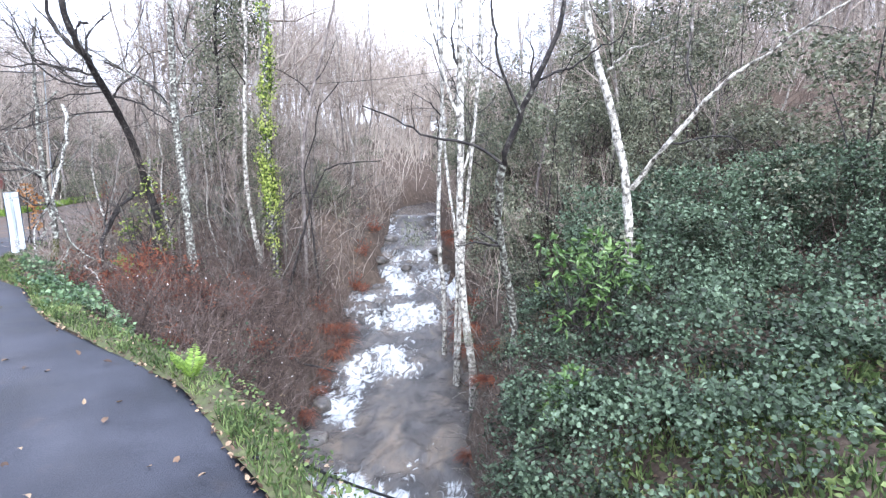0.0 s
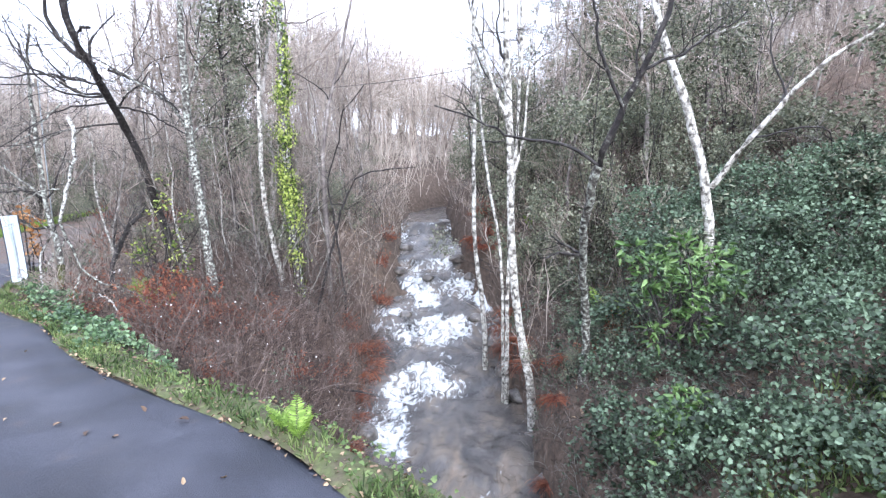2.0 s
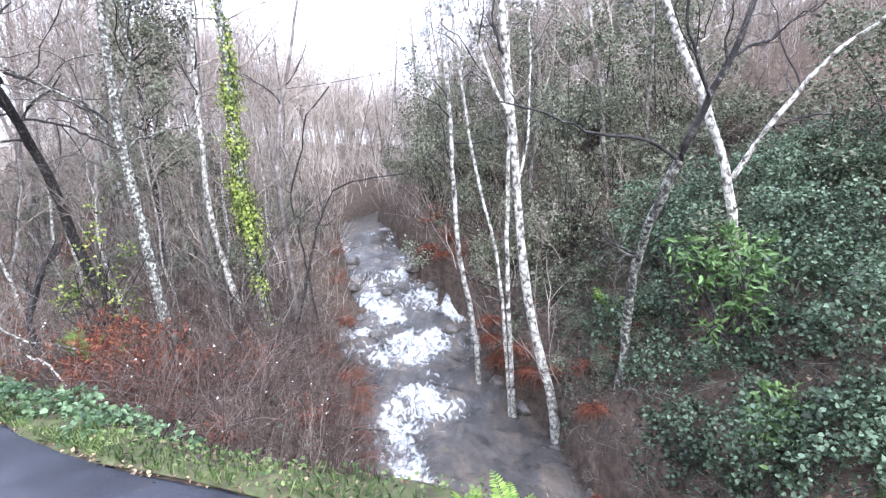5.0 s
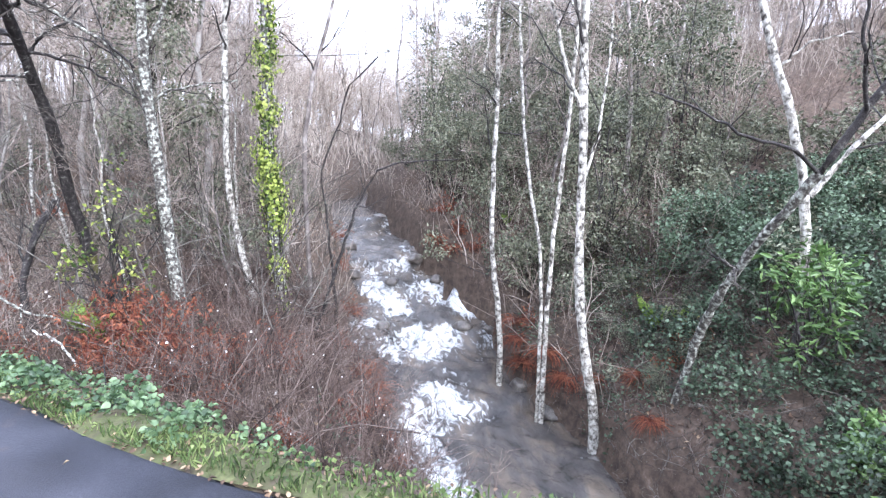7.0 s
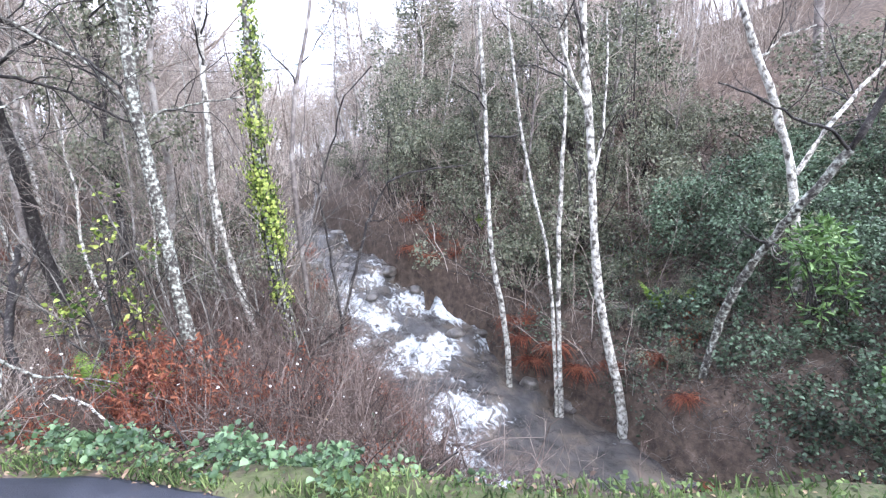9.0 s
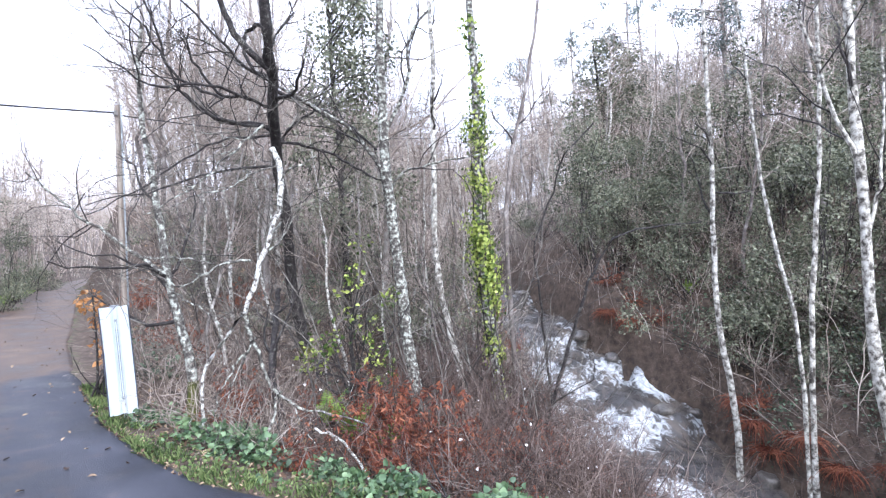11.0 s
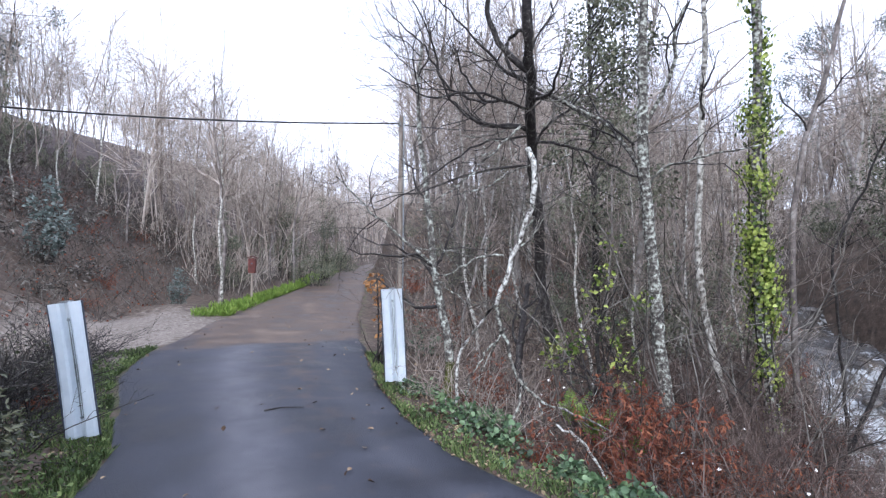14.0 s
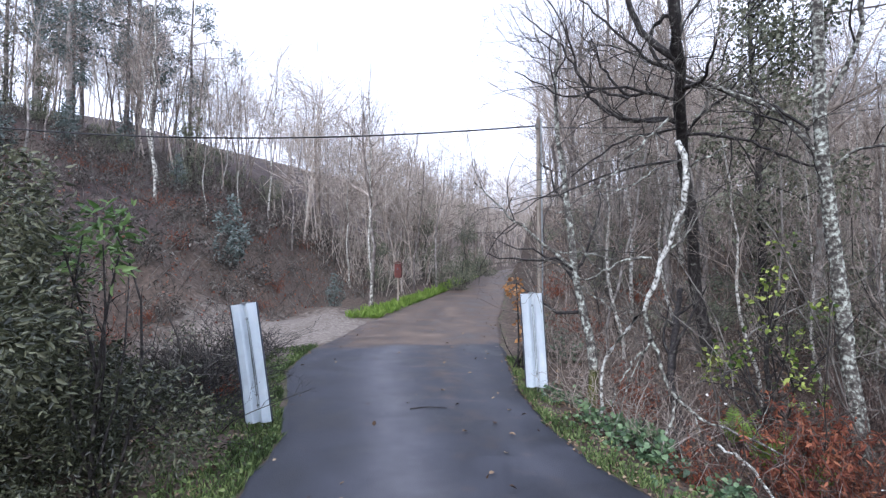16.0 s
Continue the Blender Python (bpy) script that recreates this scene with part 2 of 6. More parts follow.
def asphalt_material(name, stops, worn, rough):
    """Fine aggregate with broad lighter wheel-worn bands held in the attribute 'worn'."""
    m = bpy.data.materials.new(name)
    m.use_nodes = True
    n, l = m.node_tree.nodes, m.node_tree.links
    b = n["Principled BSDF"]
    b.inputs["Specular IOR Level"].default_value = 0.35
    co = n.new("ShaderNodeTexCoord")
    t1, t2, t3 = (n.new("ShaderNodeTexNoise") for _ in range(3))
    for t, s, d in ((t1, 1.4, 8), (t2, 110, 4), (t3, 3.5, 8)):
        t.inputs["Scale"].default_value, t.inputs["Detail"].default_value = s, d
        l.new(co.outputs["Object"], t.inputs["Vector"])
    r = ramp_node(n, stops)
    a1 = n.new("ShaderNodeMath")
    a1.operation = "MULTIPLY_ADD"
    a1.inputs[1].default_value = 0.7
    l.new(t2.outputs["Fac"], a1.inputs[0])
    l.new(t1.outputs["Fac"], a1.inputs[2])
    a0 = n.new("ShaderNodeMath")
    a0.operation = "SUBTRACT"
    a0.inputs[1].default_value = 0.36
    l.new(a1.outputs[0], a0.inputs[0])
    l.new(a0.outputs[0], r.inputs["Fac"])
    at = n.new("ShaderNodeAttribute")
    at.attribute_name = "worn"
    mul = n.new("ShaderNodeMath")
    mul.operation = "MULTIPLY"
    l.new(at.outputs["Fac"], mul.inputs[0])
    l.new(t3.outputs["Fac"], mul.inputs[1])
    x = n.new("ShaderNodeMixRGB")
    x.inputs["Color2"].default_value = (*worn, 1)
    l.new(mul.outputs[0], x.inputs["Fac"])
    l.new(r.outputs["Color"], x.inputs["Color1"])
    md = n.new("ShaderNodeAttribute")
    md.attribute_name = "mud"
    sm = n.new("ShaderNodeMath")
    l.new(md.outputs["Fac"], sm.inputs[0])
    l.new(t3.outputs["Fac"], sm.inputs[1])
    mm = n.new("ShaderNodeMapRange")
    mm.inputs["From Min"].default_value, mm.inputs["From Max"].default_value = 0.62, 1.1
    l.new(sm.outputs[0], mm.inputs["Value"])
    mc = ramp_node(n, [(0.35, (0.042, 0.028, 0.021)), (0.5, (0.088, 0.060, 0.044)), (0.68, (0.17, 0.125, 0.095))])
    l.new(a0.outputs[0], mc.inputs["Fac"])
    x2 = n.new("ShaderNodeMixRGB")
    l.new(mm.outputs["Result"], x2.inputs["Fac"])
    l.new(x.outputs["Color"], x2.inputs["Color1"])
    l.new(mc.outputs["Color"], x2.inputs["Color2"])
    l.new(x2.outputs["Color"], b.inputs["Base Color"])
    mr = n.new("ShaderNodeMapRange")
    mr.inputs["From Min"].default_value, mr.inputs["From Max"].default_value = 0.35, 0.65
    mr.inputs["To Min"].default_value, mr.inputs["To Max"].default_value = rough, rough + 0.25
    l.new(t1.outputs["Fac"], mr.inputs["Value"])
    l.new(mr.outputs["Result"], b.inputs["Roughness"])
    bp = n.new("ShaderNodeBump")
    bp.inputs["Strength"].default_value, bp.inputs["Distance"].default_value = 0.8, 0.008
    l.new(t2.outputs["Fac"], bp.inputs["Height"])
    l.new(bp.outputs["Normal"], b.inputs["Normal"])
    return m


ASPHALT = asphalt_material("damp_asphalt", [(0.30, (0.011, 0.012, 0.018)), (0.5, (0.025, 0.027, 0.038)), (0.72, (0.056, 0.058, 0.073))], (0.135, 0.132, 0.15), 0.50)


def water_material():
    m = bpy.data.materials.new("stream_water")
    m.use_nodes = True
    n, l = m.node_tree.nodes, m.node_tree.links
    b = n["Principled BSDF"]
    co = n.new("ShaderNodeTexCoord")
    mp = n.new("ShaderNodeMapping")
    mp.inputs["Scale"].default_value = (1.0, 0.5, 1.0)
    l.new(co.outputs["Object"], mp.inputs["Vector"])
    t1, t2 = n.new("ShaderNodeTexNoise"), n.new("ShaderNodeTexNoise")
    for t, s in ((t1, 6.5), (t2, 2.0)):
        t.inputs["Scale"].default_value, t.inputs["Detail"].default_value, t.inputs["Distortion"].default_value = s, 11, 1.4 if s > 3 else 0.5
        t.inputs["Roughness"].default_value = 0.62
        l.new(mp.outputs["Vector"], t.inputs["Vector"])
    bed = ramp_node(n, [(0.35, (0.032, 0.031, 0.031)), (0.5, (0.066, 0.060, 0.055)), (0.68, (0.14, 0.112, 0.085))])
    l.new(t2.outputs["Fac"], bed.inputs["Fac"])
    at = n.new("ShaderNodeAttribute")
    at.attribute_name = "foam"
    ad = n.new("ShaderNodeMath")
    l.new(at.outputs["Fac"], ad.inputs[0])
    l.new(t1.outputs["Fac"], ad.inputs[1])
    mr = n.new("ShaderNodeMapRange")
    mr.inputs["From Min"].default_value, mr.inputs["From Max"].default_value = 0.80, 1.15
    l.new(ad.outputs[0], mr.inputs["Value"])
    x = n.new("ShaderNodeMixRGB")
    x.inputs["Color2"].default_value = (0.80, 0.84, 0.86, 1)
    l.new(mr.outputs["Result"], x.inputs["Fac"])
    l.new(bed.outputs["Color"], x.inputs["Color1"])
    l.new(x.outputs["Color"], b.inputs["Base Color"])
    rg = n.new("ShaderNodeMapRange")
    rg.inputs["To Min"].default_value, rg.inputs["To Max"].default_value = 0.14, 0.75
    l.new(mr.outputs["Result"], rg.inputs["Value"])
    l.new(rg.outputs["Result"], b.inputs["Roughness"])
    bp = n.new("ShaderNodeBump")
    bp.inputs["Strength"].default_value, bp.inputs["Distance"].default_value = 0.7, 0.05
    l.new(t1.outputs["Fac"], bp.inputs["Height"])
    l.new(bp.outputs["Normal"], b.inputs["Normal"])
    return m


WATER = water_material()


# ---- mesh helpers ----
def link_mesh(name, verts, faces, mat, parent=None, attrs=None, smooth=False):
    """One mesh object out of a vertex array and a face array of equal-sided faces."""
    verts, faces = np.asarray(verts, float), np.asarray(faces, int)
    me = bpy.data.meshes.new(name)
    k = faces.shape[1]
    me.vertices.add(len(verts))
    me.vertices.foreach_set("co", verts.astype(np.float32).ravel())
    me.loops.add(faces.size)
    me.loops.foreach_set("vertex_index", faces.astype(np.int32).ravel())
    me.polygons.add(len(faces))
    me.polygons.foreach_set("loop_start", np.arange(0, faces.size, k, dtype=np.int32))
    me.polygons.foreach_set("loop_total", np.full(len(faces), k, dtype=np.int32))
    if smooth:
        me.polygons.foreach_set("use_smooth", np.ones(len(faces), dtype=bool))
    for key, values in (attrs or {}).items():
        a = me.attributes.new(key, "FLOAT", "POINT")
        a.data.foreach_set("value", np.asarray(values, np.float32))
    me.update(calc_edges=True)
    me.materials.append(mat)
    ob = new(name, me)
    if parent is not None:
        ob.parent = parent
    return ob


def part(name, bm, mat, parent=None, label="", smooth=False):
    me = bpy.data.meshes.new(name)
    bm.to_mesh(me)
    bm.free()
    if smooth:
        for p in me.polygons:
            p.use_smooth = True
    me.materials.append(mat)
    ob = new(name, me)
    if parent is not None:
        ob.parent = parent
    if label:
        tagged(ob, label)
    return ob


def thing(name, at, label, category, group="", kind=""):
    ob = new(name)
    ob.matrix_basis = Matrix.Translation(at)
    return tagged(ob, label, category, group, kind)


def unit(v):
    return v / np.maximum(np.linalg.norm(v, axis=-1, keepdims=True), 1e-9)


def tubes(P, Rd, k=3):
    """Tapered tubes along paths P[N, n, 3] of radii Rd[N, n], k sides each."""
    N, n = P.shape[:2]
    tan = unit(np.gradient(P, axis=1))
    ref = np.where(np.abs(tan[..., 2:3]) > 0.8, np.array([1.0, 0, 0]), np.array([0, 0, 1.0]))
    u = unit(np.cross(tan, ref))
    v = np.cross(tan, u)
    a = np.arange(k) * 2 * np.pi / k
    ring = u[:, :, None] * np.cos(a)[:, None] + v[:, :, None] * np.sin(a)[:, None]
    V = (P[:, :, None] + ring * Rd[:, :, None, None]).reshape(-1, 3)
    i, j = np.meshgrid(np.arange(n - 1), np.arange(k), indexing="ij")
    q = np.stack([i * k + j, i * k + (j + 1) % k, (i + 1) * k + (j + 1) % k, (i + 1) * k + j], -1).reshape(-1, 4)
    F = (q[None] + (np.arange(N) * n * k)[:, None, None]).reshape(-1, 4)
    return V, F


def joined(batches):
    V, F, o = [], [], 0
    for v, f in batches:
        V.append(v)
        F.append(f + o)
        o += len(v)
    return np.concatenate(V), np.concatenate(F)


def resample(points, n):
    p = np.array(points, float)
    s = np.r_[0, np.cumsum(np.linalg.norm(np.diff(p, axis=0), axis=1))]
    t = np.linspace(0, s[-1], n)
    out = np.stack([np.interp(t, s, p[:, c]) for c in range(3)], 1)
    for _ in range(2):
        out[1:-1] = (out[:-2] + 2 * out[1:-1] + out[2:]) / 4
    return out


def grow(P, Rd, count, lo, hi, length, spread, up, n, rng, rr=0.55, jitter=0.25, shorten=0.5):
    """Branches off every path: count each, from the stretch lo..hi of it, leaning away by spread radians and bending by up."""
    N, m = P.shape[:2]
    idx = np.repeat(np.arange(N), count)
    t = rng.uniform(lo, hi, len(idx))
    x = t * (m - 1)
    i = np.minimum(x.astype(int), m - 2)
    f = (x - i)[:, None]
    pos = P[idx, i] * (1 - f) + P[idx, i + 1] * f
    rad = Rd[idx, i] * (1 - f[:, 0]) + Rd[idx, i + 1] * f[:, 0]
    tan = unit(P[idx, i + 1] - P[idx, i])
    perp = unit(np.cross(tan, rng.normal(size=tan.shape)))
    sp = spread * rng.uniform(0.6, 1.3, (len(idx), 1))
    d = unit(tan * np.cos(sp) + perp * np.sin(sp))
    L = length * rng.uniform(0.55, 1.25, (len(idx), 1)) * (1 - shorten * t[:, None])
    path = [pos]
    for _ in range(n - 1):
        d = unit(d + rng.normal(size=d.shape) * jitter + np.array([0, 0, up]))
        path.append(path[-1] + d * L / (n - 1))
    r0 = np.maximum(rad * rr, 0.0016)
    return np.stack(path, 1), r0[:, None] * np.linspace(1, 0.3, n)[None]


def leaf_batch(pos, axis, normal, L, W):
    """Folded pointed leaves: two quads each."""
    axis = unit(axis)
    side = unit(np.cross(axis, normal))
    nrm = np.cross(side, axis)
    L, W = np.broadcast_to(L, (len(pos),))[:, None], np.broadcast_to(W, (len(pos),))[:, None]
    lift = nrm * W * 0.35
    base, tip = pos, pos + axis * L - nrm * L * 0.12
    m1, m2 = pos + axis * L * 0.3, pos + axis * L * 0.68
    V = np.stack([base, m1 + side * W + lift, m2 + side * W * 0.75 + lift, tip, m2 - side * W * 0.75 + lift, m1 - side * W + lift], 1).reshape(-1, 3)
    o = (np.arange(len(pos)) * 6)[:, None, None]
    F = (np.array([[0, 1, 2, 3], [0, 3, 4, 5]])[None] + o).reshape(-1, 4)
    return V, F


def scatter_leaves(pos, rng, size, slim=0.32, droop=0.0, out=None, flat=0.5):
    """Leaves at pos, turned at random; out: the way outward that they lean to."""
    n = len(pos)
    a = rng.normal(size=(n, 3)) * [1, 1, 0.6] + np.array([0, 0, -droop])
    if out is not None:
        a = a + out * 0.8
    nm = rng.normal(size=(n, 3)) * 0.6 + np.array([0, 0, flat])
    L = size * rng.uniform(0.6, 1.3, n)
    return leaf_batch(pos, a, nm, L, L * slim)


# ---- the lie of the land ----
SY = [-40, -10, 6, 8, 10.2, 11.7, 13.2, 14.7, 16.4, 17.3, 20.6, 23.5, 30, 45, 80]
SL = [9, 4.4, 2.1, 1.7, 1.25, 0.9, 0.75, 0.5, 0.5, 0.45, 0.0, -0.3, 2.0, 4, 8]
SR = [13, 7.4, 4.6, 4.2, 3.75, 3.75, 3.25, 3.25, 2.6, 2.2, 1.45, 1.0, 3.2, 5.2, 9]
WY = [-40, 4, 8.9, 9.3, 12.2, 12.5, 14.4, 14.75, 15.9, 16.25, 17.0, 17.2, 20, 20.4, 26, 45, 80]
WZ = [-4.6, -2.8, -2.5, -2.38, -2.2, -2.05, -1.75, -1.45, -1.15, -0.8, -0.65, -0.4, 0.1, 0.45, 0.75, 2, 6]
RIGHT_EDGE = np.array([(30, -22), (14, -4.5), (8, 1.0), (5.2, 3.4), (3.35, 4.98), (2.6, 5.7), (2.0, 6.18), (1.45, 6.5), (0.85, 6.8), (0.1, 7.18), (-0.6, 7.6), (-1.3, 8.1), (-2.1, 8.75), (-2.9, 9.15), (-3.58, 9.52), (-4.22, 10.1), (-5.12, 11.15), (-5.92, 12.3), (-7.1, 14.0), (-9.4, 17.6), (-12.2, 22.6), (-16, 29), (-18.6, 34.5), (-20.2, 41), (-20.4, 52), (-17, 66)])
LEFT_EDGE = np.array([(25, -26), (9, -8), (4, -3), (0.6, 1.8), (-2.5, 5.0), (-4.2, 6.4), (-5.37, 7.55), (-6.0, 8.3), (-7.1, 9.1), (-8.4, 10.05), (-9.6, 11.5), (-11.4, 14.3), (-13.9, 19), (-16.3, 24.4), (-19, 30), (-21.6, 35.5), (-23.4, 41.5), (-23.7, 52), (-20.5, 68)])
ROAD_POLY = np.concatenate([RIGHT_EDGE, LEFT_EDGE[::-1]])


def line_distance(x, y, line):
    best = np.full(np.shape(x), 1e9)
    for a, b in zip(line[:-1], line[1:]):
        d = b - a
        t = np.clip(((x - a[0]) * d[0] + (y - a[1]) * d[1]) / (d @ d), 0, 1)
        best = np.minimum(best, np.hypot(x - a[0] - t * d[0], y - a[1] - t * d[1]))
    return best


def inside(x, y, poly):
    r = np.zeros(np.shape(x), bool)
    for a, b in zip(poly, np.roll(poly, -1, axis=0)):
        c = (a[1] > y) != (b[1] > y)
        with np.errstate(divide="ignore", invalid="ignore"):
            r ^= c & (x < (b[0] - a[0]) * (y - a[1]) / (b[1] - a[1]) + a[0])
    return r


def smooth(e0, e1, x):
    t = np.clip((x - e0) / (e1 - e0), 0, 1)
    return t * t * (3 - 2 * t)


def wobble(x, y, f, seed=0.0):
    return (np.sin(x * f + 1.3 * seed + 1.7 * np.sin(y * f * 0.7 + seed)) + np.sin(y * f * 1.1 + 2.1 * seed + 1.4 * np.sin(x * f * 0.8))) / 2


def road_rise(x, y):
    return 0.025 * np.maximum(y - 17, 0) ** 1.15


def road_reach(x, y):
    """Metres from the road; below 0 on it."""
    d = np.minimum(line_distance(x, y, RIGHT_EDGE), line_distance(x, y, LEFT_EDGE))
    return np.where(inside(x, y, ROAD_POLY), -d, d)


def height(x, y, road=True):
    x, y = np.asarray(x, float), np.asarray(y, float)
    xl, xr, zw = np.interp(y, SY, SL), np.interp(y, SY, SR), np.interp(y, WY, WZ)
    bl, br = xl - x, x - xr
    zl = zw + np.interp(bl, [0, 0.3, 0.7, 1.4, 3, 6, 15, 60, 300], [-0.15, 0.4, 0.85, 1.4, 1.7, 2.15, 3.1, 6.5, 30])
    zr = zw + np.interp(br, [0, 0.15, 0.7, 2.1, 3.2, 4.4, 6, 14, 30, 80, 300], [-0.15, 0.7, 1.3, 2.2, 2.45, 2.6, 3.3, 6.2, 10.5, 19, 45])
    z = np.where(bl > 0, zl, np.where(br > 0, zr, zw - 0.3 - 0.15 * np.sin(np.clip((x - xl) / np.maximum(xr - xl, 0.1), 0, 1) * np.pi)))
    land = smooth(0.2, 2.0, np.maximum(bl, br))
    z = z + land * (0.10 * wobble(x, y, 1.9, 1) + 0.05 * wobble(x, y, 4.7, 2) + 0.35 * wobble(x, y, 0.35, 3) * smooth(4, 12, np.maximum(bl, br)))
    # the far left side: level by the road, then the bare hillside
    side = line_distance(x, y, LEFT_EDGE)
    beyond = (inside(x, y, np.concatenate([LEFT_EDGE, [(-20.5, 300), (-400, 300), (-400, -300), (25, -300)]])))
    hill = np.maximum(-(x + 13.6) - 0.62 * (y - 13), 0)
    zleft = 0.12 * wobble(x, y, 1.3, 5) - 0.45 * smooth(0.5, 2.5, side) * (1 - smooth(9.5, 11.5, y)) + np.where(hill > 0, 0.62 * hill / (1 + hill / 48), 0) + 0.07 * np.maximum(side - 9, 0) * smooth(14, 30, y) + 0.05 * np.maximum(y - 20, 0)
    chan = smooth(-0.3, 2.2, np.maximum(bl, br))
    zleft = np.where(beyond, zleft * chan + np.where(chan < 1, np.minimum(z, 0) * (1 - chan), 0), z)
    z = np.where(beyond, zleft, z)
    if road:
        rd = road_reach(x, y)
        wide = np.where(beyond, 1.6, 1.5)
        k = smooth(0.15, 1.0, rd / wide)
        over = smooth(-0.2, 0.9, np.maximum(bl, br))
        zr0 = road_rise(x, y) - 0.05 - 0.16 * smooth(0, 1.2, np.maximum(rd, 0))
        z = np.where(over > 0, (zr0 * (1 - k) + z * k) * over + z * (1 - over), z)
        z = np.where((rd < 0.1), np.minimum(z, road_rise(x, y) - 0.05), z)
    return z


def axis_steps(lo, hi, step, far, growth=1.22):
    mid = list(np.arange(lo, hi, step))
    a, s = [], step
    p = lo
    while p > -far:
        s *= growth
        p -= s
        a.append(p)
    b, s = [], step
    p = mid[-1]
    while p < far:
        s *= growth
        p += s
        b.append(p)
    return np.array(a[::-1] + mid + b)


def sheet(nx, ny):
    i, j = np.meshgrid(np.arange(ny - 1), np.arange(nx - 1), indexing="ij")
    return np.stack([i * nx + j, i * nx + j + 1, (i + 1) * nx + j + 1, (i + 1) * nx + j], -1).reshape(-1, 4)


gx, gy = axis_steps(-17, 12, 0.16, 600), axis_steps(-1, 26, 0.16, 600)
X, Y = np.meshgrid(gx, gy)
Z = height(X, Y)
reach = road_reach(X, Y)
wl_ = np.interp(Y, SY, SL) - X
wr_ = X - np.interp(Y, SY, SR)
gravel = np.exp(-(((X + 11.9) * 0.75 + (Y - 12.3) * 0.25) / 1.5) ** 2 - (((Y - 12.3) * 0.8 + (X + 11.9) * 0.2) / 2.9) ** 2) * 1.2
verge = np.exp(-np.maximum(reach, 0) / 0.25) * 0.45
terrace = 0.5 * np.exp(-((X - 5.4) / 1.1) ** 2 - ((Y - 13.6) / 2.4) ** 2) + 0.75 * np.exp(-((X - 8.6) / 1.8) ** 2 - ((Y - 5.2) / 2.6) ** 2) + 0.7 * np.exp(-((X + 14.3) / 2) ** 2 - ((Y - 21) / 5) ** 2)
scrub = 0.98 * smooth(0.5, 5, np.maximum(-(X + 13.6) - 0.62 * (Y - 13), 0)) * (0.6 + 0.4 * wobble(X, Y, 0.8, 2))
wet = 0.7 * np.exp(-np.maximum(np.maximum(wl_, wr_), 0) / 0.35)
ground = link_mesh("ground", np.stack([X, Y, Z], -1).reshape(-1, 3), sheet(len(gx), len(gy)), SOIL, smooth=True,
                   attrs={"grass": np.maximum(verge, terrace).ravel(), "gravel": gravel.ravel(), "wet": wet.ravel(), "scrub": scrub.ravel()})
tagged(ground, "brown leaf-strewn woodland floor with mossy and gravelly patches", "ground", kind="structure")


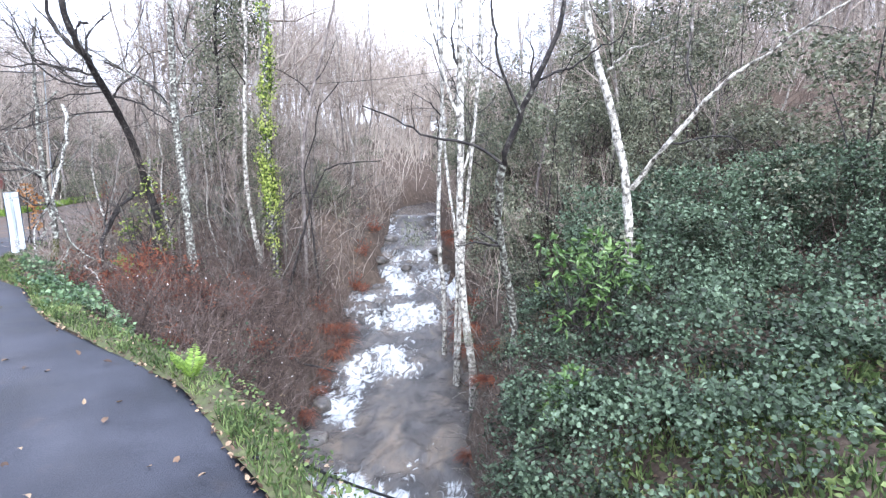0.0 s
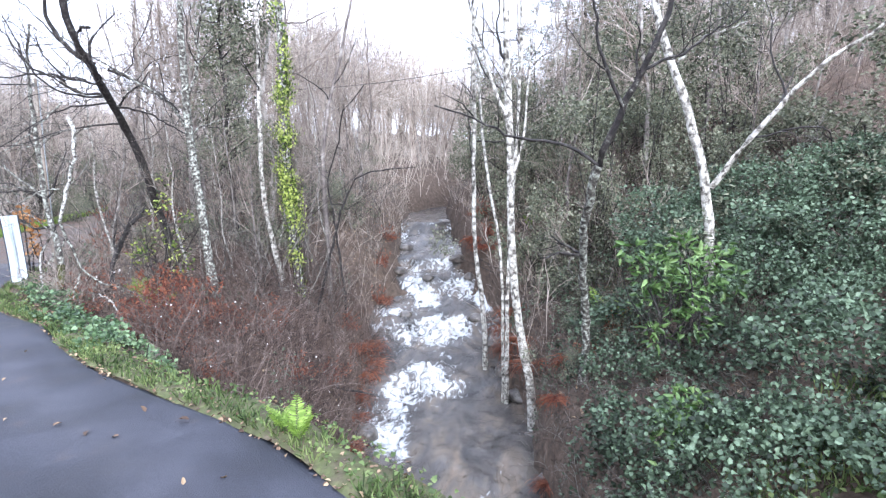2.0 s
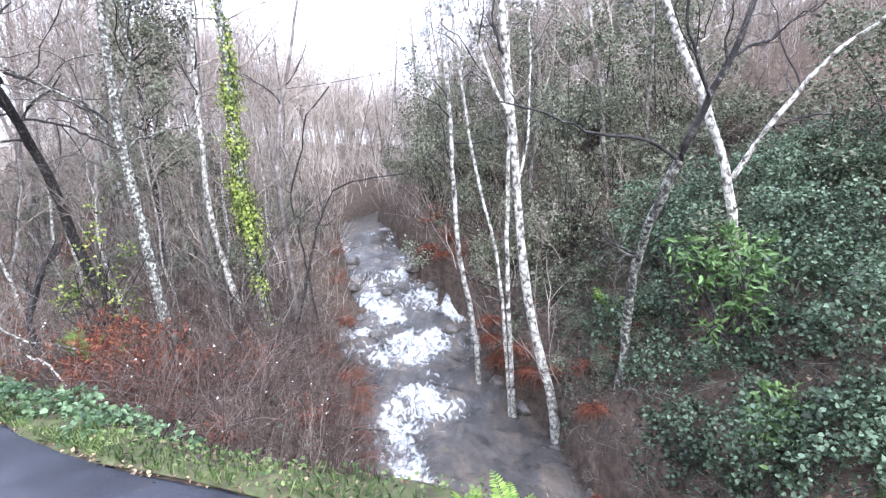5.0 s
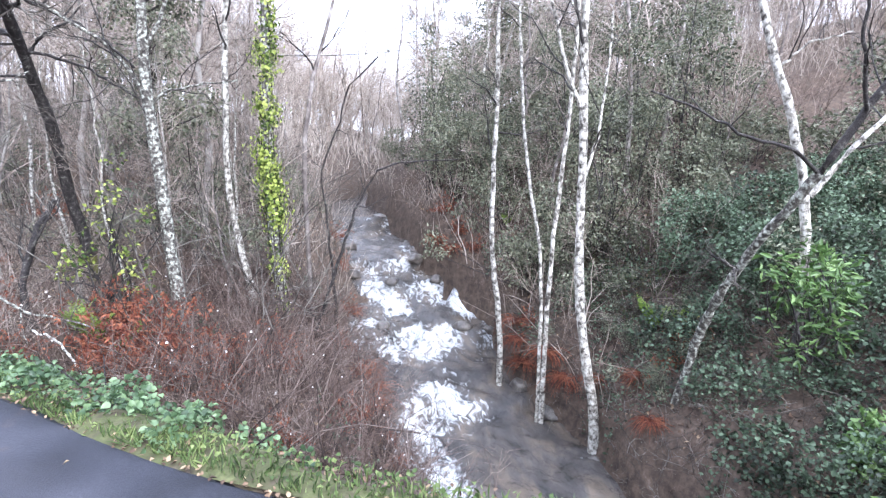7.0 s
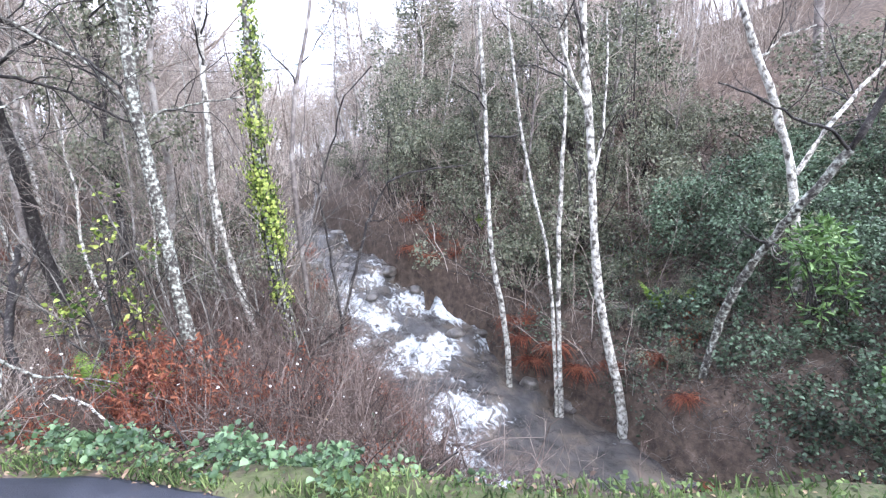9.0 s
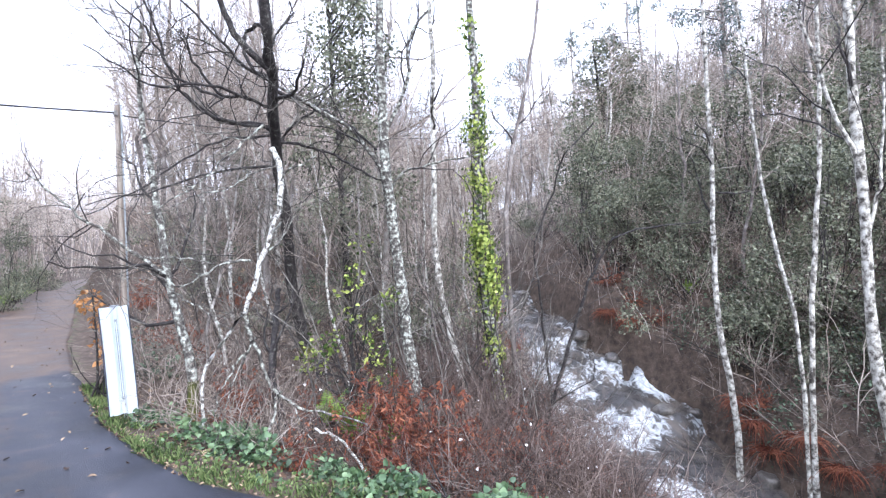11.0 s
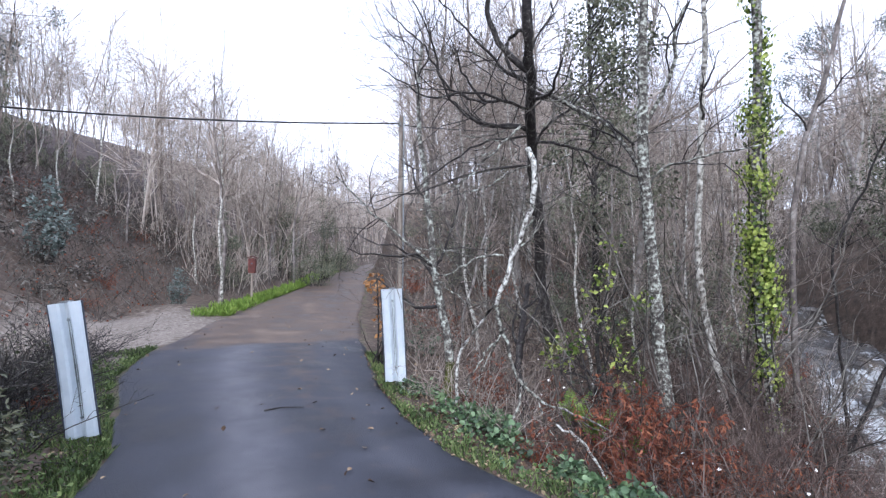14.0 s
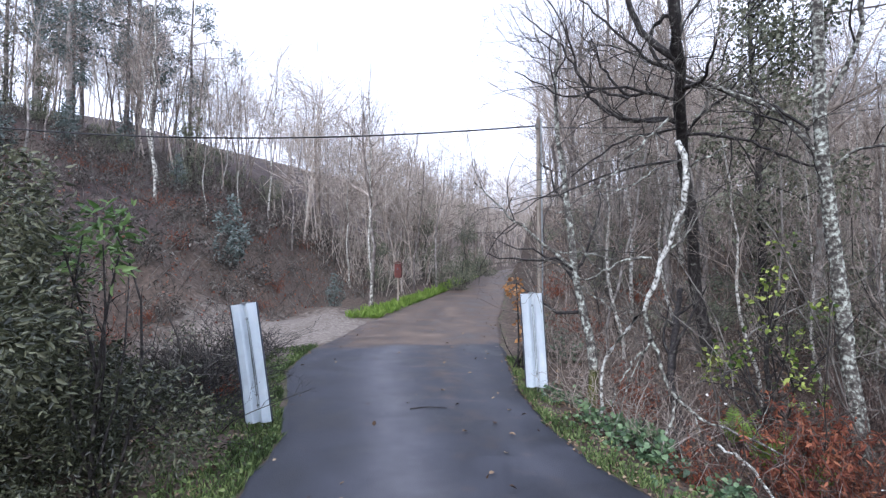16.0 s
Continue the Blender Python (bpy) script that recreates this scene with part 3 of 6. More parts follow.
def road_sheet(name, s0, s1, mat, lift, label):
    """A stretch of the road between two fractions of its length, with a crown, soft edges and real thickness."""
    n, m = 520, 33
    def along(line, ss):
        s = np.r_[0, np.cumsum(np.linalg.norm(np.diff(line, axis=0), axis=1))]
        p = np.stack([np.interp(ss, s, line[:, c]) for c in (0, 1)], 1)
        return p
    def knots(line):
        return np.r_[0, np.cumsum(np.linalg.norm(np.diff(line, axis=0), axis=1))]
    pr = along(RIGHT_EDGE, np.linspace(0, knots(RIGHT_EDGE)[-1], 900))
    # match every point of the right edge with the nearest one of the left edge
    pl_all = along(LEFT_EDGE, np.linspace(0, knots(LEFT_EDGE)[-1], 1800))
    near = np.array([np.argmin(((pl_all - p) ** 2).sum(1)) for p in pr])
    near = np.maximum.accumulate(near)
    ker = np.ones(31) / 31
    near = np.convolve(np.pad(near.astype(float), 15, "edge"), ker, "valid").astype(int)
    pl = pl_all[near]
    i = np.linspace(s0 * 899, s1 * 899, n).astype(int)
    a, b = pr[i], pl[i]
    w = np.linspace(0, 1, m)[None, :, None]
    p = a[:, None] * (1 - w) + b[:, None] * w
    x, y = p[..., 0], p[..., 1]
    across = (b - a) / np.maximum(np.linalg.norm(b - a, axis=1, keepdims=True), 0.01)
    rag = 0.05 * wobble(a[:, 0], a[:, 1], 3.1, 4) + 0.03 * wobble(a[:, 0], a[:, 1], 9.0, 6)
    x[:, 0] += across[:, 0] * rag
    y[:, 0] += across[:, 1] * rag
    x[:, -1] += across[:, 0] * rag[::-1]
    y[:, -1] += across[:, 1] * rag[::-1]
    u = np.linspace(-1, 1, m)[None]
    z = road_rise(x, y) + lift - 0.03 * u ** 2 + 0.008 * wobble(x, y, 1.3, 8)
    z[:, 0] -= 0.03
    z[:, -1] -= 0.03
    lo = np.stack([x, y, z], -1)
    deep = lo.copy()
    deep[..., 2] -= 0.30
    V = np.concatenate([lo.reshape(-1, 3), deep.reshape(-1, 3)])
    top = sheet(m, n)
    o = n * m
    sides = []
    for col in (0, m - 1):
        k = np.arange(n - 1) * m + col
        sides.append(np.stack([k, k + m, k + m + o, k + o], -1))
    for row in (0, n - 1):
        k = row * m + np.arange(m - 1)
        sides.append(np.stack([k, k + 1, k + 1 + o, k + o], -1))
    band = np.exp(-((u - 0.18) / 0.22) ** 2) * 1.0 + np.exp(-((u + 0.62) / 0.13) ** 2) * 0.25 + 0 * x
    ss = np.linspace(s0, s1, n)[:, None] + 0.004 * u
    mud = smooth(0.479, 0.485, ss) * (0.75 - 0.5 * smooth(0.45, 0.95, u) * np.exp(-np.maximum(ss - 0.482, 0) * 22) - 0.3 * smooth(0.6, 1.0, -u) * np.exp(-np.maximum(ss - 0.482, 0) * 30))
    mud = mud + 0.28 * np.exp(-((u + 0.35) / 0.25) ** 2) * smooth(0.40, 0.48, ss)
    ob = link_mesh(name, V, np.concatenate([top, top[:, ::-1] + o] + sides), mat, smooth=False, attrs={"worn": np.r_[band.ravel(), band.ravel() * 0], "mud": np.r_[mud.ravel(), mud.ravel() * 0]})
    for p_ in ob.data.polygons[:len(top)]:
        p_.use_smooth = True
    return tagged(ob, label, "road", kind="structure")


road_sheet("road", 0.0, 1.0, ASPHALT, 0.0, "dark damp asphalt road with a pale worn band and brown mud")


def bridge_verge():
    """The earth-covered edge of the bridge deck beside the asphalt."""
    ys = np.linspace(2.6, 8.2, 120)
    x = np.interp(ys, RIGHT_EDGE[3:13, 1], RIGHT_EDGE[3:13, 0])
    d = np.stack([np.gradient(x), np.gradient(ys)], 1)
    d /= np.linalg.norm(d, axis=1, keepdims=True)
    nrm = np.stack([d[:, 1], -d[:, 0]], 1)
    off = np.array([-0.06, 0.02, 0.1, 0.2, 0.27, 0.3, 0.3])
    zz = np.array([-0.035, -0.01, 0.0, -0.015, -0.06, -0.14, -0.42])
    wide = 1 + 0.35 * wobble(ys * 2, ys, 2.2, 3)
    p = np.stack([x[:, None] + nrm[:, :1] * off * wide[:, None], ys[:, None] + nrm[:, 1:] * off * wide[:, None], np.broadcast_to(zz, (120, 7)) + 0.015 * wobble(ys, ys * 0, 6, 1)[:, None]], -1)
    ob = link_mesh("bridge_verge", p.reshape(-1, 3), sheet(7, 120), SOIL, smooth=True, attrs={"grass": np.full(840, 0.6), "wet": np.full(840, 0.4)})
    return tagged(ob, "earthy grass-grown edge of the bridge deck", "verge", kind="structure")


bridge_verge()


def verge_z(x, y):
    """Ground height beside the road, also where the deck's edge spans the stream."""
    return np.where((line_distance(x, y, RIGHT_EDGE) < 0.34) & (np.asarray(y) < 8.0), np.maximum(height(x, y), -0.02), height(x, y))


def stream():
    ys = np.concatenate([np.arange(-25, 4, 0.5), np.arange(4, 24, 0.055), np.arange(24, 46, 0.4)])
    us = np.linspace(-0.08, 1.08, 64)
    U, Yg = np.meshgrid(us, ys)
    xl, xr = np.interp(Yg, SY, SL), np.interp(Yg, SY, SR)
    Xg = xl + (xr - xl) * U
    # the lips of the falls run aslant and uneven
    warp = 0.5 * wobble(Xg, Yg, 1.1, 7) + 0.28 * wobble(Xg, Yg * 0.7, 3.3, 9) + 0.14 * wobble(Xg, Yg, 7.1, 4)
    zz = np.interp(Yg + warp, WY, WZ)
    slope = np.gradient(zz, ys, axis=0)
    fall = np.clip(slope / 0.6, 0, 1)
    trail = fall.copy()
    for k in range(len(ys) - 2, -1, -1):
        step = ys[k + 1] - ys[k]
        trail[k] = np.maximum(fall[k], trail[k + 1] * np.exp(-step / 1.05))
    race = line_distance(Xg, Yg, np.array([(2.3, 14.8), (1.75, 13.6), (1.55, 12.6), (1.35, 11.7), (1.6, 10.8), (2.0, 9.6), (2.6, 8.3)]))
    race2 = line_distance(Xg, Yg, np.array([(3.4, 10.2), (3.1, 9.3), (3.2, 8.0)]))
    patch = np.clip(0.5 + 0.45 * wobble(Xg, Yg * 0.6, 2.6, 3) + 0.3 * wobble(Xg, Yg * 0.5, 6.5, 6), 0, 1)
    foam = np.clip((0.58 * trail + 0.1) * (0.3 + 0.85 * patch) + 0.5 * np.exp(-(race / 0.3) ** 2) * (0.55 + 0.45 * np.sin(Yg * 3.1)) + 0.3 * np.exp(-(race2 / 0.2) ** 2), 0, 0.56) * (0.8 + 0.2 * np.clip(wobble(Xg, Yg * 0.55, 4.4, 11), -1, 1))
    calm = np.exp(-(((Xg - 2.95) / 0.65) ** 2 + ((Yg - 11.8) / 1.6) ** 2))
    foam *= (1 - 0.85 * calm) * np.interp(Yg, [17, 20], [1, 0.65])
    lively = foam + 0.15
    zz = zz + lively * (0.055 * wobble(Xg, Yg, 7.0, 1) + 0.035 * wobble(Xg, Yg, 15.0, 2) + 0.018 * wobble(Xg, Yg, 31.0, 5))
    ob = link_mesh("water", np.stack([Xg, Yg, zz], -1).reshape(-1, 3), sheet(len(us), len(ys)), WATER, smooth=True, attrs={"foam": foam.ravel()})
    return tagged(ob, "fast shallow brown stream with white water over small falls", "water", kind="structure")


stream()


# ---- trees that stand by the stream and the road ----
def ground_z(x, y):
    return float(height(np.array([x]), np.array([y]))[0])


def tree(name, line, r0, r1, bark, label, twig=DTWIG, limbs=(), crown=6, reach=1.6, low=0.45, seed=1, fine=6, finer=5, moss=False, up=0.05, limb_bark=None):
    """A tree on a bent trunk line; limbs: (line, radius at its foot, at its end). Twigs grow off trunk and limbs."""
    rng = np.random.default_rng(seed)
    line = np.array(line, float)
    gz = ground_z(line[0, 0], line[0, 1])
    if line[0, 2] > gz - 0.1:
        line = np.concatenate([[[line[0, 0], line[0, 1], gz - 0.15]], line])
    root = thing(name, line[0], label, "tree")
    P = resample(line - line[0], 26)[None]
    P = P + rng.normal(size=P.shape) * 0.012 * np.linspace(0.3, 1, 26)[None, :, None]
    R = np.interp(np.linspace(0, 1, 26), [0, 0.06, 1], [r0 * 1.3, r0, r1])[None]
    R = R * (1 + 0.06 * rng.normal(size=R.shape))
    V, F = tubes(P, R, 10)
    link_mesh("trunk", V, F, bark, root, smooth=True)
    sets = []
    for pts, ra, rb, *own in limbs:
        p = resample(np.array(pts, float) - line[0], 16)[None]
        p = p + np.cumsum(rng.normal(size=p.shape) * 0.012, axis=1) + rng.normal(size=p.shape) * 0.008
        r = np.linspace(ra, rb, 16)[None]
        v, f = tubes(p, r, 7)
        link_mesh("limb", v, f, own[0] if own else (limb_bark or bark), root, smooth=True)
        sets.append((p, r, 0.15))
    sets.append((P, R, low))
    thin = []
    for p, r, lo in sets:
        if not crown:
            continue
        b1 = grow(p, r, crown, lo, 1.0, reach, 0.9, up, 8, rng, 0.5)
        b2 = grow(*b1, fine, 0.2, 1.0, reach * 0.5, 0.75, up, 6, rng, 0.55)
        b3 = grow(*b2, finer, 0.2, 1.0, reach * 0.26, 0.7, 0.03, 4, rng, 0.6)
        for q in range(len(b1[0])):
            link_mesh("branch", *tubes(b1[0][q:q + 1], b1[1][q:q + 1], 5), limb_bark or DARK, root, smooth=True)
        thin += [tubes(*b2, 3), tubes(*b3, 3)]
    if thin:
        tagged(link_mesh("twig_mass", *joined(thin), twig, root), kind="stuff")
    if moss:
        p = P[:, :4]
        v, f = tubes(p, R[:, :4] + 0.006, 10)
        link_mesh("moss", v, f, MOSS, root, smooth=True)
    return root


tree("birch_tree", [(3.79, 11.12, -1.55), (3.62, 11.2, -0.9), (3.5, 11.24, -0.4), (3.45, 11.25, 0.8), (3.44, 11.25, 1.95), (3.38, 11.26, 3.0), (3.36, 11.27, 4.1), (3.3, 11.3, 6.5), (3.25, 11.4, 9.0)],
     0.07, 0.03, BIRCH, "white-barked birch rising from the stream bank", seed=11, crown=7, low=0.5, reach=1.7,
     limbs=[([(3.44, 11.25, 2.3), (3.15, 11.3, 3.0), (2.8, 11.3, 4.3), (2.5, 11.35, 5.2)], 0.03, 0.012), ([(3.44, 11.25, 1.6), (3.62, 11.2, 2.4), (3.66, 11.2, 3.1), (3.7, 11.2, 3.9)], 0.022, 0.01)])
tree("birch_tree", [(2.96, 13.12, -0.9), (2.77, 13.2, 0.18), (2.75, 13.21, 1.27), (2.77, 13.2, 2.61), (2.76, 13.2, 3.96), (2.7, 13.2, 7.5)], 0.05, 0.02, BIRCH, "slender birch with pale mottled bark on the far bank", seed=12, crown=5, reach=1.3)
tree("birch_tree", [(3.31, 12.17, -0.7), (3.28, 12.2, 0.5), (3.01, 12.33, 1.86), (2.88, 12.39, 3.51), (2.7, 12.5, 6.5)], 0.032, 0.014, BIRCH, "thin pale birch stem leaning over the bank", seed=13, crown=4, reach=1.1)
tree("birch_tree", [(3.38, 12.13, -0.7), (3.42, 12.12, 0.7), (3.52, 12.06, 2.1), (3.61, 12.02, 3.66), (3.6, 12.0, 7.0)], 0.042, 0.016, BIRCH, "thin upright birch stem beside its twin", seed=14, crown=5, reach=1.2)
tree("alder_tree", [(4.38, 10.26, -1.2), (4.42, 10.1, -0.6), (4.38, 9.9, -0.1), (4.26, 9.45, 0.5), (4.2, 9.0, 1.0), (4.2, 8.66, 1.4), (4.25, 8.4, 1.75)],
     0.052, 0.04, LICHEN, "crooked lichen-spotted alder leaning over the stream", seed=15, crown=2, reach=0.9, low=0.6, fine=5, finer=4, limb_bark=DARK,
     limbs=[([(4.24, 8.42, 1.72), (4.36, 8.22, 2.15), (4.52, 8.12, 2.5), (4.75, 8.1, 3.0), (4.8, 8.0, 3.9)], 0.036, 0.016), ([(4.24, 8.4, 1.75), (3.95, 8.35, 1.95), (3.65, 8.3, 1.98), (3.2, 8.3, 2.2), (2.7, 8.4, 2.35)], 0.018, 0.007), ([(4.5, 8.15, 2.45), (4.9, 8.1, 2.65), (5.35, 8.0, 2.95)], 0.016, 0.006), ([(4.4, 8.2, 2.25), (4.15, 8.1, 2.7), (4.05, 8.0, 3.4)], 0.018, 0.008)])
tree("birch_tree", [(5.93, 10.08, 0.1), (5.9, 10.09, 0.9), (5.84, 10.11, 1.55), (5.66, 10.19, 2.3), (5.4, 10.32, 3.1), (5.2, 10.42, 3.85), (4.9, 10.6, 6.5)], 0.062, 0.028, BIRCH, "pale birch forking above the bramble bush", seed=16, crown=6, reach=1.6, low=0.55,
     limbs=[([(5.88, 10.1, 1.5), (6.2, 9.95, 2.02), (6.5, 9.8, 2.4), (6.86, 9.64, 2.86), (7.5, 9.4, 3.3), (8.2, 9.2, 3.7)], 0.038, 0.008), ([(5.45, 10.3, 3.0), (5.7, 10.2, 3.3), (6.1, 10.1, 3.45)], 0.02, 0.008)])
tree("lichen_tree", [(-1.8, 12.04, -0.75), (-1.88, 12.03, -0.3), (-1.96, 12.03, 0.35), (-2.06, 12.03, 1.42), (-2.17, 12.03, 2.41), (-2.2, 12.03, 3.29), (-2.2, 12.03, 4.6), (-2.1, 12.0, 7.5)], 0.082, 0.035, LICHEN, "grey trunk spotted with pale lichen", seed=17, crown=6, reach=1.7,
     limbs=[([(-2.17, 12.03, 2.45), (-2.32, 12.0, 2.8), (-2.47, 12.0, 3.09), (-2.94, 11.95, 3.38), (-3.7, 11.9, 3.78), (-4.3, 11.8, 4.2)], 0.03, 0.01), ([(-2.15, 12.03, 2.4), (-1.95, 12.0, 2.68), (-1.5, 11.9, 2.8), (-1.0, 11.8, 2.85)], 0.02, 0.008), ([(-2.2, 12.03, 3.1), (-1.95, 11.95, 3.6), (-1.85, 11.9, 4.2), (-1.3, 11.8, 5.0)], 0.028, 0.012)])
tree("dark_tree", [(-3.5, 13.4, -0.4), (-3.46, 13.25, 0.2), (-3.52, 13.16, 0.75), (-3.62, 13.05, 1.2), (-3.57, 12.85, 1.6), (-3.53, 12.6, 2.1), (-3.55, 12.25, 2.7), (-3.48, 11.8, 3.2), (-3.36, 11.2, 3.65), (-3.3, 10.8, 4.2), (-3.2, 10.6, 5.2)], 0.085, 0.05, DARK, "black wet trunk with mossy foot", seed=18, crown=6, reach=1.7, low=0.55, moss=True,
     limbs=[([(-3.36, 11.2, 3.62), (-3.62, 11.1, 3.85), (-3.8, 11.05, 4.1), (-3.76, 11.0, 4.5), (-3.6, 10.9, 5.2)], 0.042, 0.016), ([(-3.52, 11.95, 3.05), (-3.1, 12.0, 2.95), (-2.6, 12.0, 2.7), (-2.2, 12.0, 2.5)], 0.02, 0.012), ([(-3.54, 12.2, 2.75), (-4.0, 11.6, 2.6), (-4.6, 11.2, 2.25), (-5.2, 10.9, 2.1)], 0.018, 0.005), ([(-3.5, 11.9, 3.1), (-4.0, 11.4, 2.95), (-4.5, 11.0, 2.4), (-5.0, 10.7, 2.05)], 0.016, 0.005), ([(-3.45, 11.6, 3.35), (-3.9, 11.0, 3.45), (-4.4, 10.7, 3.3), (-5.0, 10.5, 3.7)], 0.02, 0.006), ([(-3.5, 11.8, 3.2), (-4.1, 11.5, 3.25), (-4.45, 11.3, 3.6), (-4.5, 11.2, 4.1), (-4.75, 11.0, 4.7)], 0.02, 0.008), ([(-3.5, 11.9, 3.69), (-3.26, 11.93, 3.59), (-2.98, 11.95, 3.49), (-2.49, 11.97, 3.17), (-2.28, 12.0, 2.92)], 0.026, 0.014), ([(-3.44, 11.5, 3.66), (-3.75, 11.43, 3.8), (-4.06, 11.35, 4.13), (-4.29, 11.28, 4.42), (-4.45, 11.2, 4.64)], 0.022, 0.008), ([(-3.61, 11.5, 3.39), (-3.95, 11.43, 3.4), (-4.15, 11.35, 3.67), (-4.21, 11.28, 3.94), (-4.13, 11.2, 4.03)], 0.022, 0.008), ([(-3.94, 11.4, 3.39), (-4.34, 11.25, 3.57), (-4.59, 11.1, 4.02), (-4.89, 10.95, 4.36), (-4.99, 10.8, 4.43)], 0.018, 0.006), ([(-3.42, 11.4, 4.21), (-3.65, 11.4, 4.18), (-3.75, 11.4, 3.95), (-3.58, 11.4, 3.65), (-3.41, 11.4, 3.56)], 0.026, 0.016)])
tree("leaning_tree", [(-3.3, 11.35, -0.5), (-3.55, 11.6, 0.2), (-3.62, 12.2, 0.9), (-3.75, 12.9, 1.2)], 0.05, 0.03, DARK, "short dark leaning stem among the thicket", seed=19, crown=5, reach=1.0, low=0.4)
# the dead, lichen-white branch that hangs down before the dark trunk
tree("dead_branch", [(-3.94, 10.6, 0.6), (-3.72, 10.6, 0.85), (-3.51, 10.6, 1.07), (-3.41, 10.6, 1.38), (-3.32, 10.6, 1.69), (-3.22, 10.6, 1.91), (-3.16, 10.6, 2.16), (-3.11, 10.6, 2.36), (-3.2, 10.6, 2.67)],
     0.013, 0.029, MOTTLE, "dead crooked branch crusted with white lichen", seed=20, crown=4, reach=1.0, low=0.5, fine=5, finer=4, limb_bark=LICHEN,
     limbs=[([(-3.49, 10.6, 1.05), (-3.42, 10.62, 0.82), (-3.33, 10.65, 0.54), (-3.2, 10.67, 0.31), (-2.95, 10.7, 0.15), (-2.7, 10.72, 0.09), (-2.35, 10.75, -0.01)], 0.022, 0.009),
            ([(-3.41, 10.6, 0.83), (-3.54, 10.57, 0.64), (-3.68, 10.55, 0.46), (-3.77, 10.53, 0.29), (-3.77, 10.5, 0.14)], 0.013, 0.005),
            ([(-3.21, 10.6, 0.33), (-3.3, 10.57, 0.14), (-3.34, 10.55, -0.12), (-3.3, 10.53, -0.27), (-3.31, 10.5, -0.42)], 0.016, 0.007),
            ([(-3.34, 10.55, -0.14), (-3.57, 10.5, -0.13), (-3.82, 10.45, -0.07)], 0.01, 0.005),
            ([(-3.44, 10.6, 1.59), (-3.59, 10.54, 1.63), (-3.79, 10.48, 1.56), (-3.96, 10.42, 1.4), (-4.2, 10.36, 1.55), (-4.39, 10.3, 1.65)], 0.014, 0.005),
            ([(-3.77, 10.5, 1.55), (-3.99, 10.43, 1.64), (-4.23, 10.37, 1.69), (-4.39, 10.3, 1.63)], 0.009, 0.004),
            ([(-3.28, 10.6, 2.92), (-3.57, 10.47, 2.64), (-3.9, 10.33, 2.24), (-4.26, 10.2, 1.99)], 0.013, 0.005),
            ([(-3.19, 10.6, 2.5), (-3.46, 10.47, 2.31), (-3.79, 10.33, 2.1), (-3.98, 10.2, 2.04)], 0.01, 0.004),
            ([(-4.12, 10.5, 1.33), (-3.83, 10.53, 1.14), (-3.59, 10.57, 0.94), (-3.49, 10.6, 0.88)], 0.009, 0.006)])
tree("dead_branch", [(-2.32, 10.3, -0.57), (-2.4, 10.35, -0.42), (-2.53, 10.4, -0.23), (-2.66, 10.45, -0.09), (-2.89, 10.5, -0.03)], 0.012, 0.012, MOTTLE, "fallen white-crusted branch with a knob", crown=1, reach=0.4, low=0.5, seed=21, fine=2, finer=2)
tree("thin_tree", [(-1.14, 13.34, -0.4), (-1.43, 13.37, 0.73), (-1.53, 13.37, 1.77), (-1.51, 13.37, 2.81), (-1.47, 13.37, 4.05), (-1.45, 13.37, 7.5)], 0.055, 0.022, BIRCH, "slim pale stem behind the thicket", seed=22, crown=5, reach=1.2)
tree("thin_tree", [(-0.3, 13.72, -0.2), (-0.36, 13.71, 1.39), (-0.35, 13.71, 2.55), (-0.14, 13.77, 3.5), (0.16, 13.86, 4.6), (0.6, 14, 7.0)], 0.045, 0.02, GREYBARK, "slim grey stem bending over the stream", seed=23, crown=5, reach=1.3)
tree("hanging_tree", [(-0.2, 12.5, -0.9), (0.15, 12.4, 0.2), (0.45, 12.3, 1.2), (0.75, 12.2, 1.75), (1.2, 12.1, 1.85), (1.9, 12.0, 1.9)], 0.03, 0.008, DARK, "dark bough arching over the stream", seed=24, crown=5, reach=0.9, low=0.35, fine=4, finer=3)
tree("road_tree", [(-4.35, 11.35, -0.3), (-4.35, 11.45, 0.4), (-4.6, 11.5, 1.3), (-4.75, 11.6, 2.2), (-5.0, 11.8, 3.2), (-5.1, 12.0, 4.5)], 0.055, 0.02, LICHEN, "small bare tree behind the white marker post", seed=25, crown=9, reach=1.9, low=0.25, moss=True, limbs=[([(-4.65, 11.5, 1.5), (-5.3, 11.5, 2.1), (-6.0, 11.6, 2.6)], 0.025, 0.008)])
tree("dark_tree", [(0.15, 13.3, -0.5), (0.0, 13.2, 1.0), (-0.1, 13.1, 1.8), (0.3, 13.0, 2.5), (0.25, 12.9, 2.9), (0.8, 12.8, 3.4)], 0.022, 0.01, DARK, "thin black bent stem beside the ivy-clad trunk", seed=26, crown=4, reach=0.8)


